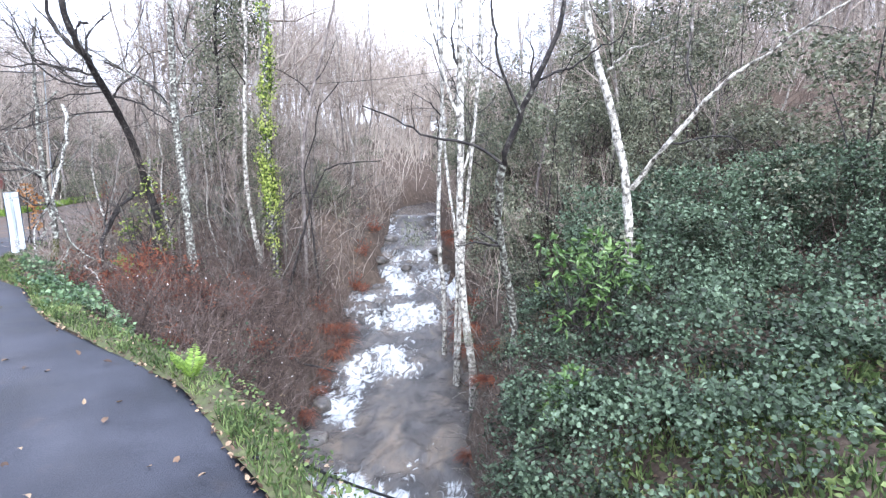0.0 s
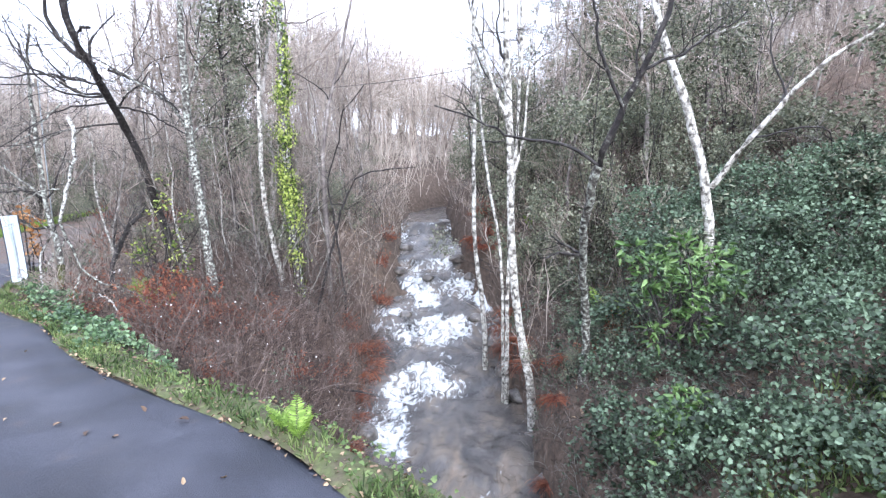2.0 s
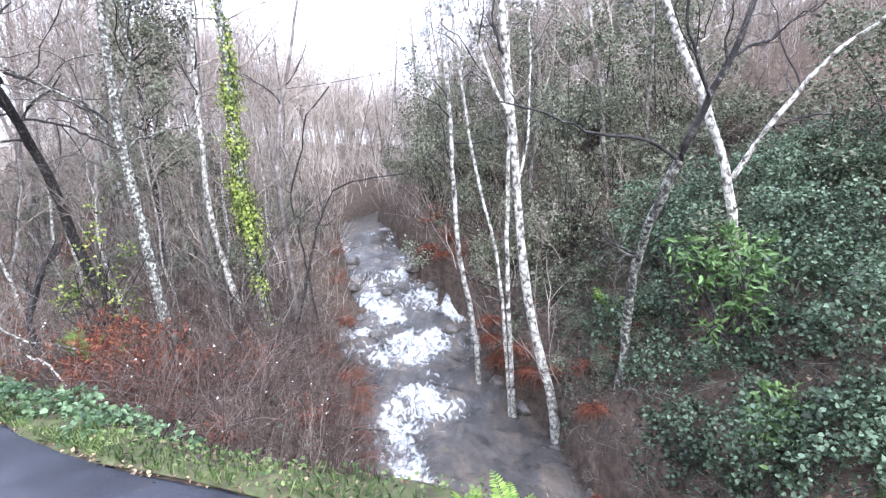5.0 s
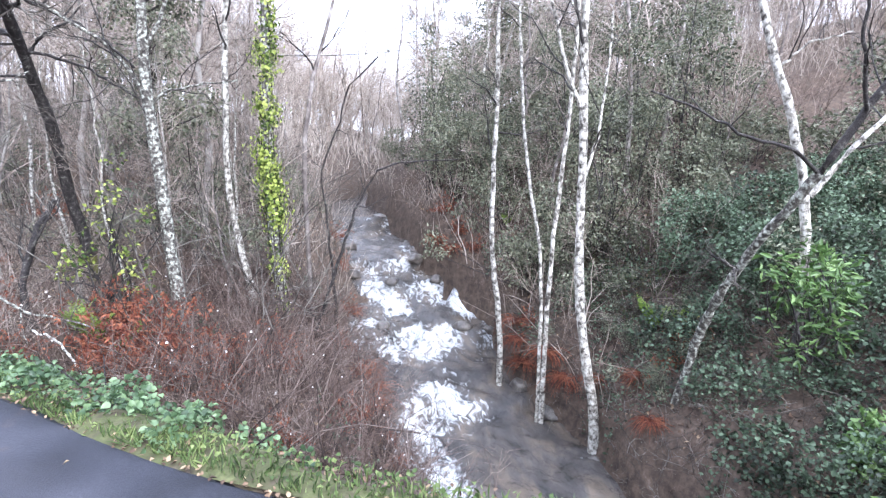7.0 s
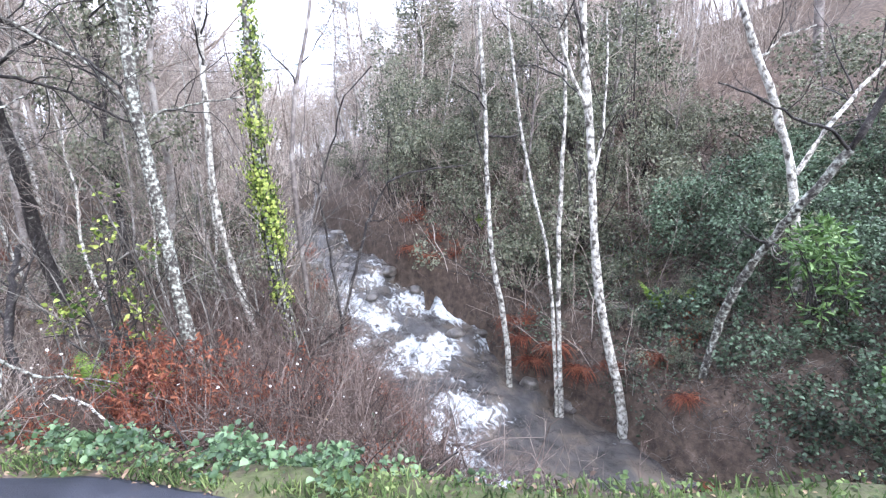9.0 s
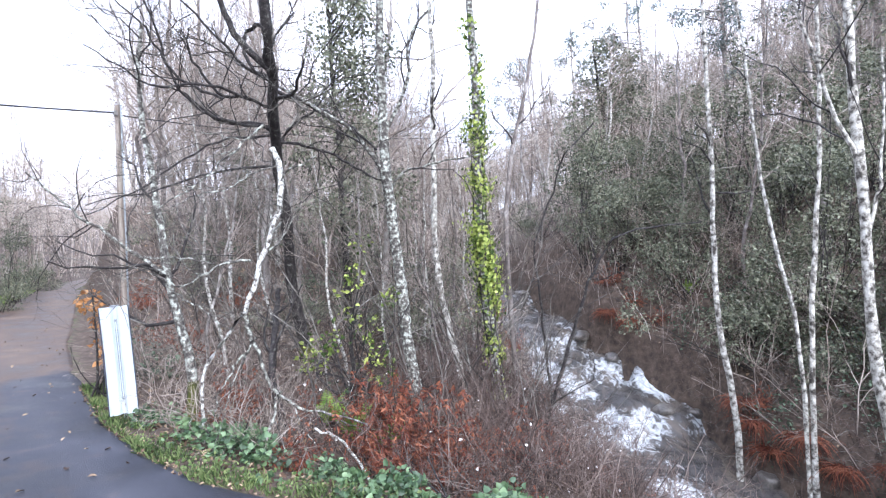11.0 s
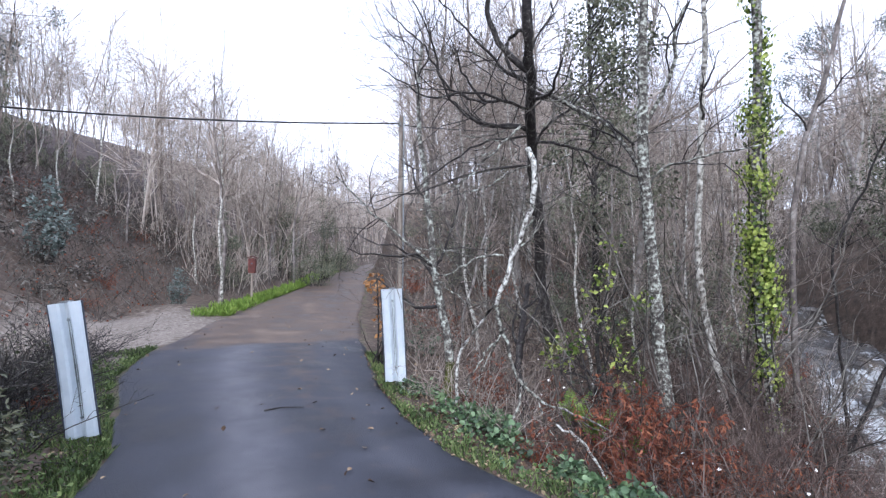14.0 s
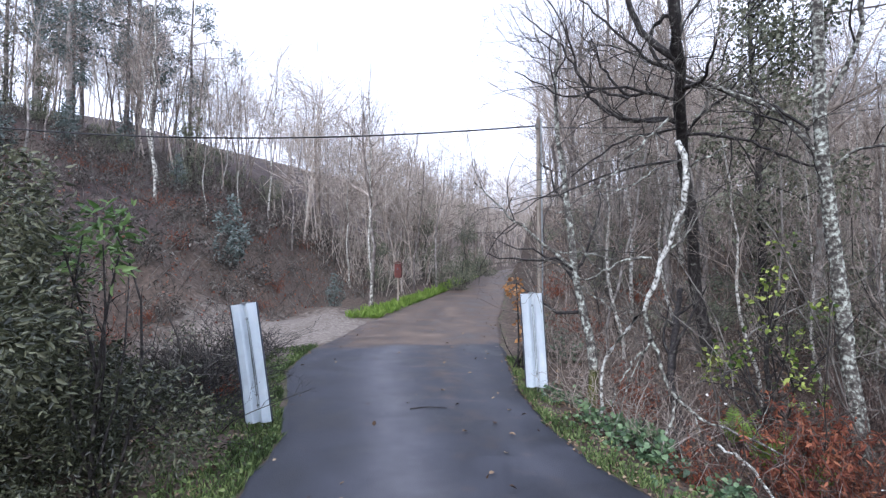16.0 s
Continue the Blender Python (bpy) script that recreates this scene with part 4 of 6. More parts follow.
# ---- the trunk wrapped in bright ivy ----
def ivy_tree():
    rng = np.random.default_rng(5)
    line = np.array([(-0.64, 13.04, -0.75), (-0.68, 13.05, -0.4), (-0.79, 13.07, 0.73), (-0.86, 13.08, 1.97), (-0.87, 13.08, 3.14), (-0.87, 13.08, 4.53), (-0.92, 13.09, 5.23), (-0.9, 13.1, 8)])
    root = tree("ivy_clad_tree", line, 0.085, 0.035, LICHEN, "tall trunk wrapped in bright yellow-green ivy", seed=27, crown=6, reach=1.7, low=0.6)
    n = 9000
    t = rng.uniform(0, 1, n) ** 0.9
    z = -0.55 + t * 5.6
    a = rng.uniform(0, 2 * np.pi, n)
    lump = 0.5 + 0.5 * np.sin(z * 5.5 + 2 * np.sin(z * 2.3) + 1.2 * np.sin(a + z))
    keep = rng.uniform(0, 1, n) < np.interp(z, [-0.6, 0.2, 0.6, 2.6, 4.4, 5.1], [0.2, 0.4, 1, 0.9, 0.6, 0.3]) * (0.1 + 0.95 * lump ** 1.5)
    z, a, lump = z[keep], a[keep], lump[keep]
    n = len(z)
    cx, cy = np.interp(z, line[:, 2], line[:, 0]), np.interp(z, line[:, 2], line[:, 1])
    r = 0.07 + np.abs(rng.normal(size=n)) * (0.03 + 0.07 * lump) * np.interp(z, [-0.5, 1.2, 3, 5], [0.6, 1.25, 1, 0.8])
    pos = np.stack([cx + np.cos(a) * r, cy + np.sin(a) * r, z], 1) - line[0]
    out = np.stack([np.cos(a), np.sin(a), 0 * a - 0.2], 1)
    nm = out + rng.normal(size=(n, 3)) * 0.35
    ax = np.cross(out, rng.normal(size=(n, 3))) + np.array([0, 0, -0.7])
    L = rng.uniform(0.03, 0.062, n)
    link_mesh("ivy", *leaf_batch(pos, ax, nm, L, L * 0.48), IVY, root)
    vines = []
    for k in range(7):
        zz = np.linspace(-0.6, rng.uniform(2, 4.6), 20)
        aa = k * 0.9 + zz * rng.uniform(-0.6, 0.6)
        vines.append(np.stack([np.interp(zz, line[:, 2], line[:, 0]) + 0.09 * np.cos(aa), np.interp(zz, line[:, 2], line[:, 1]) + 0.09 * np.sin(aa), zz], 1) - line[0])
    vines = np.array(vines)
    link_mesh("vines", *tubes(vines, np.full(vines.shape[:2], 0.009), 5), DARK, root)


ivy_tree()


# ---- woods ----
def bare_tree(name, h, r, bark, twig, label, seed, crown=13, fine=7, finer=6, lean=0.5, low=0.28, group="", wide=0.42, spread=0.8):
    rng = np.random.default_rng(seed)
    root = thing(name, (0, 0, 0), label, "tree", group)
    z = np.linspace(0, h, 14)
    drift = np.cumsum(rng.normal(size=(14, 2)) * 0.07 * h / 9, axis=0) + np.outer(np.linspace(0, 1, 14), rng.normal(size=2) * lean)
    drift -= drift[0]
    P = np.stack([drift[:, 0], drift[:, 1], z - 0.3], 1)[None]
    R = np.interp(np.linspace(0, 1, 14), [0, 0.1, 1], [r * 1.25, r, r * 0.2])[None]
    link_mesh("trunk", *tubes(P, R, 7), bark, root, smooth=True)
    b1 = grow(P, R, crown, low, 0.98, h * wide, spread, 0.07, 7, rng, 0.5, 0.2)
    b2 = grow(*b1, fine, 0.15, 1.0, h * 0.17, 0.75, 0.05, 4, rng, 0.55)
    b3 = grow(*b2, finer, 0.15, 1.0, h * 0.075, 0.75, 0.03, 2, rng, 0.6)
    b3 = (b3[0], np.maximum(b3[1], 0.003))
    link_mesh("crown", *joined([tubes(*b1, 4), tubes(*b2, 3), tubes(*b3, 3)]), twig, root)
    return root


def spots(n, box, rng, gap, taken, ok):
    """n places in the box (x0, x1, y0, y1), at least gap apart, where ok(x, y) holds."""
    out = []
    for _ in range(n * 60):
        if len(out) >= n:
            break
        x, y = rng.uniform(box[0], box[1]), rng.uniform(box[2], box[3])
        if not ok(x, y):
            continue
        if any((x - a) ** 2 + (y - b) ** 2 < gap * gap for a, b in taken):
            continue
        taken.append((x, y))
        out.append((x, y))
    return out


def stream_gap(x, y):
    return max(np.interp(y, SY, SL) - x, x - np.interp(y, SY, SR))


def off_road(x, y, m=1.0):
    return float(road_reach(np.array([x]), np.array([y]))[0]) > m


rng_w = np.random.default_rng(77)
taken = [(-2, 12), (-0.6, 13), (3.5, 11.2), (-3.5, 13.1), (5.9, 10.1)]
kinds = [bare_tree("birch_tree", 9.0, 0.05, BIRCH, TWIG, "bare birch with thin pale trunk in the wood", 101, low=0.35, crown=20, fine=6, finer=4, wide=0.27, spread=0.7, group="bare trees of the wood"),
         bare_tree("alder_tree", 9.0, 0.07, GREYBARK, TWIG, "bare grey alder with fine brown twigs in the wood", 102, group="bare trees of the wood"),
         bare_tree("alder_tree", 8.0, 0.05, GREYBARK, TWIG, "slim bare grey tree in the wood", 103, crown=15, group="bare trees of the wood"),
         bare_tree("willow_tree", 7.0, 0.05, GREYBARK, TWIG, "low spreading bare tree with mauve twigs", 104, crown=18, low=0.12, lean=1.0, wide=0.5, group="bare trees of the wood"),
         bare_tree("grey_tree", 8.5, 0.08, GREYBARK, TWIG, "bare tree with lichen-grey trunk in the wood", 105, group="bare trees of the wood")]


def plant(k, x, y, s=1.0, turn=None):
    z = ground_z(x, y) - 0.05
    turn = rng_w.uniform(0, 360) if turn is None else turn
    m = pose(x, y, z, rng_w.normal() * 2.5, rng_w.normal() * 2.5, turn) @ Matrix.Diagonal((s, s, s, 1))
    ob = copy_thing(k, Matrix.Identity(4))
    ob.matrix_basis = m
    return ob


def in_wood(x, y):
    return stream_gap(x, y) > 1.2 and off_road(x, y, 1.3) and not (-17 < x < -9 and y < 17)


near_spots = spots(42, (-11, 5, 14.5, 27), rng_w, 0.95, taken, lambda x, y: in_wood(x, y) and x < np.interp(y, SY, SR) + 3)
mid_spots = spots(50, (-30, 8, 22, 40), rng_w, 1.7, taken, lambda x, y: in_wood(x, y) or (y > 29 and -3 < x < 8))
for i, (x, y) in enumerate(near_spots + mid_spots):
    plant(kinds[int(rng_w.choice(5, p=[0.14, 0.24, 0.26, 0.2, 0.16]))], x, y, rng_w.uniform(0.58, 0.95))
for x, y, k, s in ((-15.4, 18.7, 4, 0.95), (-15.0, 18.4, 0, 1.0), (-19.2, 21.2, 0, 0.8), (-20.4, 13.6, 0, 0.95), (-17.0, 24.6, 4, 0.75), (-23, 26, 1, 1.0), (-21, 19.5, 2, 0.85), (-25, 21, 0, 1.0), (-28, 16, 2, 1.0), (-22, 29, 1, 1.0), (-25.5, 33, 2, 1.0), (-27, 27, 3, 1.0)):
    plant(kinds[k], x, y, s)
for x, y in spots(15, (-13, -4.5, 15.5, 29), rng_w, 1.5, taken, lambda x, y: off_road(x, y, 1.6) and x > np.interp(y, RIGHT_EDGE[:, 1], RIGHT_EDGE[:, 0])):
    plant(kinds[int(rng_w.choice([1, 2, 3, 3, 4]))], x, y, rng_w.uniform(0.85, 1.05))
for x, y in spots(16, (-6.5, -0.6, 12.6, 17), rng_w, 0.8, taken, lambda x, y: stream_gap(x, y) > 0.8 and off_road(x, y, 1.4)):
    plant(kinds[int(rng_w.choice([0, 2, 3, 3]))], x, y, rng_w.uniform(0.36, 0.55))
for x, y in spots(34, (5, 26, 14, 34), rng_w, 1.6, taken, lambda x, y: stream_gap(x, y) > 3.5 and y > 9 + 0.55 * x):
    plant(kinds[int(rng_w.integers(1, 5))], x, y, rng_w.uniform(0.5, 0.85))
for k in kinds:
    k.matrix_basis = pose(-40 - 6 * kinds.index(k), 48, ground_z(-40 - 6 * kinds.index(k), 48))


def far_woods():
    """The woods on the slopes behind, as one mass of thin trunks and twigs."""
    rng = np.random.default_rng(9)
    n = 1900
    a = rng.uniform(radians(-62), radians(85), n)
    d = 26 + 75 * rng.uniform(0, 1, n) ** 1.4
    x, y = -2 - np.sin(a) * d, 6 + np.cos(a) * d
    hill = -(x + 13.6) - 0.62 * (y - 13)
    ok = ((hill < -0.5) | ((hill > 9) & (rng.uniform(size=x.shape) < 0.4)) | ((y > 21) & (hill < 5))) & (road_reach(x, y) > 2) & ((y > 33) | (np.maximum(np.interp(y, SY, SL) - x, x - np.interp(y, SY, SR)) > 2))
    x, y = x[ok], y[ok]
    z = height(x, y) - 0.3
    h = rng.uniform(4.8, 8.0, len(x)) * np.where(hill[ok] > -3, 1.15, np.where(x < -9, 1.35, 1.0)) * np.where(np.abs(x - 2) < 7, 0.8, 1.0)
    t = np.linspace(0, 1, 5)
    P = np.stack([x[:, None] + rng.normal(size=(len(x), 1)) * t * 0.9, y[:, None] + rng.normal(size=(len(x), 1)) * t * 0.9, z[:, None] + h[:, None] * t], -1)
    R = np.linspace(1, 0.25, 5)[None] * rng.uniform(0.035, 0.075, len(x))[:, None]
    b1 = grow(P, R, 9, 0.28, 1.0, 3.9, 0.75, 0.1, 3, rng, 0.5)
    b1 = (b1[0], np.maximum(b1[1], 0.013))
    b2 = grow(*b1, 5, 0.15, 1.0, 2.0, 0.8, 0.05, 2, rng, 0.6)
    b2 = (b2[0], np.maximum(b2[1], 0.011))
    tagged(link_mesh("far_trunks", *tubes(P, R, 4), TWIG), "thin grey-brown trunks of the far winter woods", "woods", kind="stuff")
    # far crowns take the paled twigs, so their haze is only colour
    return tagged(link_mesh("far_woods", *joined([tubes(*b1, 3), tubes(*b2, 3)]), HAZETWIG), "bare winter woods covering the far slopes, haze put into their pale colour", "woods", kind="stuff")


far_woods()


# ---- undergrowth ----
def field(box, n, rng, ok=None):
    x, y = rng.uniform(box[0], box[1], n), rng.uniform(box[2], box[3], n)
    if ok is not None:
        k = ok(x, y)
        x, y = x[k], y[k]
    return x, y


def bank(x, y):
    return np.maximum(np.interp(y, SY, SL) - x, x - np.interp(y, SY, SR))


def stems(x, y, length, lean, rng, r=0.004, n=4, droop=0.18, side=3, sub=0):
    """Thin arching stems out of the ground, with side shoots."""
    N = len(x)
    a = rng.uniform(0, 2 * np.pi, N)
    d = unit(np.stack([np.cos(a) * lean, np.sin(a) * lean, np.ones(N)], 1) + rng.normal(size=(N, 3)) * 0.15)
    L = (length * rng.uniform(0.45, 1.3, N))[:, None]
    p = [np.stack([x, y, height(x, y) - 0.03], 1)]
    for _ in range(n - 1):
        d = unit(d + rng.normal(size=d.shape) * 0.2 + np.array([0, 0, -droop]))
        p.append(p[-1] + d * L / (n - 1))
    P = np.stack(p, 1)
    R = r * rng.uniform(0.6, 1.5, N)[:, None] * np.linspace(1, 0.4, n)[None]
    out = [tubes(P, R, 3)]
    if side:
        b = grow(P, R, side, 0.2, 1.0, length * 0.4, 0.7, 0.0, 3, rng, 0.75)
        out.append(tubes(*b, 3))
        if sub:
            out.append(tubes(*grow(*b, sub, 0.2, 1.0, length * 0.2, 0.7, 0.0, 2, rng, 0.85), 3))
    return joined(out)


def stuff(name, geo, mat, label, category):
    return tagged(link_mesh(name, *geo, mat), label, category, kind="stuff")


rng = np.random.default_rng(31)
x, y = field((-4.6, 1.4, 7.6, 14.6), 5600, rng, lambda x, y: (bank(x, y) > 0.05) & (road_reach(x, y) > 0.9) & (rng.uniform(size=x.shape) < np.interp(x, [-4.6, -2.6, -1.6, 1.4], [0.2, 0.3, 1, 1])))
stuff("thicket", stems(x, y, 1.0, 0.5, rng, 0.0042, 5, 0.2, 3, 2), THICKET, "tangled leafless brown thicket on the stream bank", "thicket")
x, y = field((-9, 6, 13.5, 24), 2900, rng, lambda x, y: (bank(x, y) > 0.1) & (road_reach(x, y) > 0.8))
stuff("thicket", stems(x, y, 1.2, 0.4, rng, 0.0055, 4, 0.1, 4), TWIG, "dense bare brown undergrowth between the trees", "thicket")
# deep undergrowth in the same paled colour, imitating haze
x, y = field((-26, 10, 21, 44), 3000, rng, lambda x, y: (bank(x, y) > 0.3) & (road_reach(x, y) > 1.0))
stuff("thicket", stems(x, y, 2.2, 0.3, rng, 0.010, 4, 0.05, 4), HAZETWIG, "brown undergrowth deep in the wood, paled in colour to look hazy", "thicket")
x, y = field((2.2, 6.5, 9.3, 18), 1900, rng, lambda x, y: (bank(x, y) > 0.03) & (x > 1.5))
stuff("thicket", stems(x, y, 0.6, 0.6, rng, 0.004, 4, 0.2, 3), THICKET, "dry brown stems on the steep far bank", "thicket")
x, y = field((3.3, 6.4, 7.4, 15), 2600, rng, lambda x, y: (bank(x, y) > 0.02) & (bank(x, y) < 2.4))
stuff("thicket", stems(x, y, 0.5, 0.9, rng, 0.004, 4, 0.25, 4, 2), DTWIG, "dark tangled bramble stems over the steep bank", "thicket")
x, y = field((3.3, 6.6, 7.4, 16), 15000, rng, lambda x, y: (bank(x, y) > 0.04) & (bank(x, y) < 2.6) & (np.sin(x * 3.1 + 1.4 * np.sin(y * 2.3)) + np.sin(y * 2.7 + x) > -0.1))
pos = np.stack([x, y, height(x, y) + np.abs(rng.normal(size=len(x))) * 0.16], 1)
stuff("ground_cover", scatter_leaves(pos, rng, 0.05, 0.4, 0.0, flat=0.6), BRAMBLE, "dark bramble leaves trailing over the steep bank", "brambles")
x, y = field((-7.5, -3.2, 10.2, 14.5), 1100, rng, lambda x, y: (road_reach(x, y) > 0.5) & (x > -9) & (x + y > 5))
stuff("thicket", stems(x, y, 0.8, 0.45, rng, 0.004, 5, 0.14, 3, 2), TWIG, "bare brown scrub beside the road", "thicket")
x, y = field((-34, -10.5, 4, 30), 9500, rng, lambda x, y: (np.maximum(-(x + 13.2) - 0.62 * (y - 13), 0) > 0.2) | ((x < -15) & (y > 19) & (road_reach(x, y) > 1.5)))
stuff("hillside_scrub", stems(x, y, 0.85, 0.6, rng, 0.007, 4, 0.15, 2), DTWIG, "low dark scrub on the bare hillside", "scrub")
x, y = field((-10.5, -6.6, 7.2, 11.2), 1500, rng, lambda x, y: (road_reach(x, y) > 0.5) & (x + 6.5 < -0.35 * (y - 8.5)) & (y < 10.8 - 0.2 * (x + 8)))
stuff("bramble_heap", stems(x, y, 0.95, 0.7, rng, 0.005, 5, 0.2, 3, 2), DARK, "dark heap of dead bramble stems behind the marker post", "brambles")


x, y = field((4.5, 17, 10, 26), 3200, rng, lambda x, y: (bank(x, y) > 1.5) & (y > 6.6 + 0.42 * x))
near_slope = y < 17
stuff("thicket", stems(x[near_slope], y[near_slope], 1.1, 0.45, rng, 0.006, 4, 0.1, 4), THICKET, "dark reddish-brown undergrowth on the wooded slope", "thicket")
stuff("thicket", stems(x[~near_slope], y[~near_slope], 1.5, 0.35, rng, 0.007, 4, 0.06, 4), TWIG, "bare brown undergrowth high on the wooded slope", "thicket")


# leaf litter and twigs on the woodland floor
x, y = field((-8, 9, 7, 20), 15000, rng, lambda x, y: (bank(x, y) > 0.25) & (road_reach(x, y) > 0.25))
pos = np.stack([x, y, height(x, y) + 0.012], 1)
stuff("leaf_litter", scatter_leaves(pos, rng, 0.055, 0.4, 0.1, flat=1.4), DRYLEAF, "fallen brown leaves on the woodland floor", "leaf litter")
x, y = field((-26, -9, 6, 26), 4500, rng, lambda x, y: (road_reach(x, y) > 0.3) & (np.maximum(-(x + 13.4) - 0.62 * (y - 13), 0) > 0))
pos = np.stack([x, y, height(x, y) + 0.03], 1)
stuff("leaf_litter", scatter_leaves(pos, rng, 0.07, 0.4, 0.0, flat=1.0), RUST, "dead red-brown leaves over the hillside", "leaf litter")


def leafy(blobs, density, size, rng, slim=0.34, shell=0.25, droop=0.2):
    """Leaves over a heap of blobs (x, y, z, r): an uneven shell with gaps."""
    blobs = np.array(blobs, float)
    out_p, out_d = [], []
    for cx, cy, cz, r in blobs:
        n = int(density * 4 * np.pi * r * r)
        d = unit(rng.normal(size=(n, 3)))
        lump = 1 + 0.18 * np.sin(d[:, 0] * 7 + cx * 5) * np.sin(d[:, 1] * 6 + cy * 3) + 0.12 * np.sin(d[:, 2] * 9 + cz)
        rr = r * lump * (1 - np.abs(rng.normal(size=n)) * shell)
        p = np.array([cx, cy, cz]) + d * rr[:, None]
        inner = np.zeros(n, bool)
        for bx, by, bz, br in blobs:
            if (bx, by, bz) == (cx, cy, cz) or (bx - cx) ** 2 + (by - cy) ** 2 + (bz - cz) ** 2 > (br + r) ** 2:
                continue
            inner |= ((p - [bx, by, bz]) ** 2).sum(1) < (0.62 * br) ** 2
        keep = ~inner & (np.sin(p[:, 0] * 5.1 + 2 * np.sin(p[:, 1] * 4)) + np.sin(p[:, 2] * 6.3 + p[:, 1] * 3.1) > -1.0)
        out_p.append(p[keep])
        out_d.append(d[keep])
    return scatter_leaves(np.concatenate(out_p), rng, size, slim, droop, np.concatenate(out_d))


def shrub(name, at, blobs, density, size, mat, label, category="shrub", seed=3, slim=0.34, stem_n=26, stem_len=1.0, stem_mat=DARK, group=""):
    rng = np.random.default_rng(seed)
    root = thing(name, at, label, category, group)
    tagged(link_mesh("foliage", *leafy(blobs, density, size, rng, slim), mat, root), kind="stuff")
    b = np.array(blobs)
    foot = np.stack([rng.normal(size=stem_n) * 0.12 + b[:, 0].mean(), rng.normal(size=stem_n) * 0.12 + b[:, 1].mean(), np.full(stem_n, min(-0.05, (b[:, 2] - b[:, 3]).min()))], 1)
    tip = b[rng.integers(0, len(b), stem_n), :3] + rng.normal(size=(stem_n, 3)) * 0.15
    t = np.linspace(0, 1, 6)[None, :, None]
    P = foot[:, None] * (1 - t) + tip[:, None] * t + np.sin(t * np.pi) * rng.normal(size=(stem_n, 1, 3)) * 0.12 * stem_len
    R = np.linspace(0.014, 0.005, 6)[None] * rng.uniform(0.7, 1.4, (stem_n, 1))
    b2 = grow(P, R, 4, 0.4, 1.0, 0.4 * stem_len, 0.7, 0.05, 4, rng, 0.6)
    tagged(link_mesh("stem_mass", *joined([tubes(P, R, 5), tubes(*b2, 3)]), stem_mat, root), kind="stuff")
    return root


def heap(n, box, zlo, zhi, rlo, rhi, rng, over=None):
    """Blobs that lie over the ground in the box, rising by zlo..zhi above it."""
    out = []
    while len(out) < n:
        x, y = rng.uniform(box[0], box[1]), rng.uniform(box[2], box[3])
        if over is not None and not over(x, y):
            continue
        out.append((x, y, ground_z(x, y) + rng.uniform(zlo, zhi), rng.uniform(rlo, rhi)))
    return out


# the great bramble and ivy bush below the road
rngb = np.random.default_rng(41)
bb = heap(64, (4.5, 10.0, 6.4, 11.6), 0.0, 0.35, 0.32, 0.58, rngb, lambda x, y: y > 4.4 + 0.38 * x and float(bank(x, y)) > 0.45)
bb += heap(30, (5.6, 10.5, 9.2, 12.6), 0.3, 1.05, 0.4, 0.7, rngb, lambda x, y: y > 6.4 + 0.42 * x)
bb += heap(34, (4.5, 9.0, 5.6, 9.4), -0.15, 0.2, 0.26, 0.44, rngb, lambda x, y: y > 3.75 + 0.40 * x and float(bank(x, y)) > 0.3 and off_road(x, y, 0.9))
bb += heap(16, (4.7, 7.4, 7.1, 8.9), 0.05, 0.35, 0.28, 0.42, rngb, lambda x, y: float(bank(x, y)) > 0.35)
bb += heap(12, (4.3, 5.6, 7.2, 9.6), -0.1, 0.2, 0.25, 0.4, rngb, lambda x, y: float(bank(x, y)) > 0.3)
shrub("bramble_bush", (0, 0, 0), bb, 430, 0.05, BRAMBLE, "broad dark-green bramble and ivy bush on the stream bank", seed=42, slim=0.42, stem_n=90, stem_len=1.5)
lb = [(5.35, 9.45, 0.75, 0.26), (5.05, 9.35, 0.55, 0.24), (4.95, 9.3, 0.2, 0.24), (5.6, 9.4, 0.55, 0.25), (5.3, 9.25, 0.3, 0.25), (5.45, 9.2, 0.0, 0.2), (5.0, 9.2, -0.1, 0.16), (5.75, 9.5, 0.85, 0.2), (4.8, 9.35, 0.8, 0.16), (5.9, 9.5, 0.4, 0.2)]
shrub("laurel_shrub", (0, 0, 0), lb, 125, 0.115, LAUREL, "young laurel with fresh glossy green leaves", seed=43, slim=0.17, stem_n=18)
shrub("laurel_shrub", (0, 0, 0), [(5.15, 8.3, -0.62, 0.24), (5.4, 8.3, -0.55, 0.22), (4.95, 8.25, -0.8, 0.2), (4.75, 7.9, -1.1, 0.14)], 190, 0.10, LAUREL, "low laurel shoots over the bramble", seed=44, slim=0.2, stem_n=8)
# ivy at the foot of the marker post
ib = heap(36, (-5.2, -2.4, 8.9, 11.6), -0.06, 0.06, 0.12, 0.22, rngb, lambda x, y: 0.25 < float(road_reach(np.array([x]), np.array([y]))[0]) < 1.05)
shrub("ivy_patch", (0, 0, 0), ib, 420, 0.055, GROUNDIVY, "green ivy and nettles at the foot of the white post", "ivy", seed=45, slim=0.44, stem_n=10, stem_len=0.4)
vb = heap(30, (-2.4, 0.0, 7.1, 9.6), -0.06, 0.06, 0.11, 0.2, rngb, lambda x, y: 0.04 < float(road_reach(np.array([x]), np.array([y]))[0]) < 0.9)
shrub("ivy_patch", (0, 0, 0), vb, 420, 0.05, GROUNDIVY, "low green ivy creeping along the road edge", "ivy", seed=46, slim=0.44, stem_n=8, stem_len=0.4)
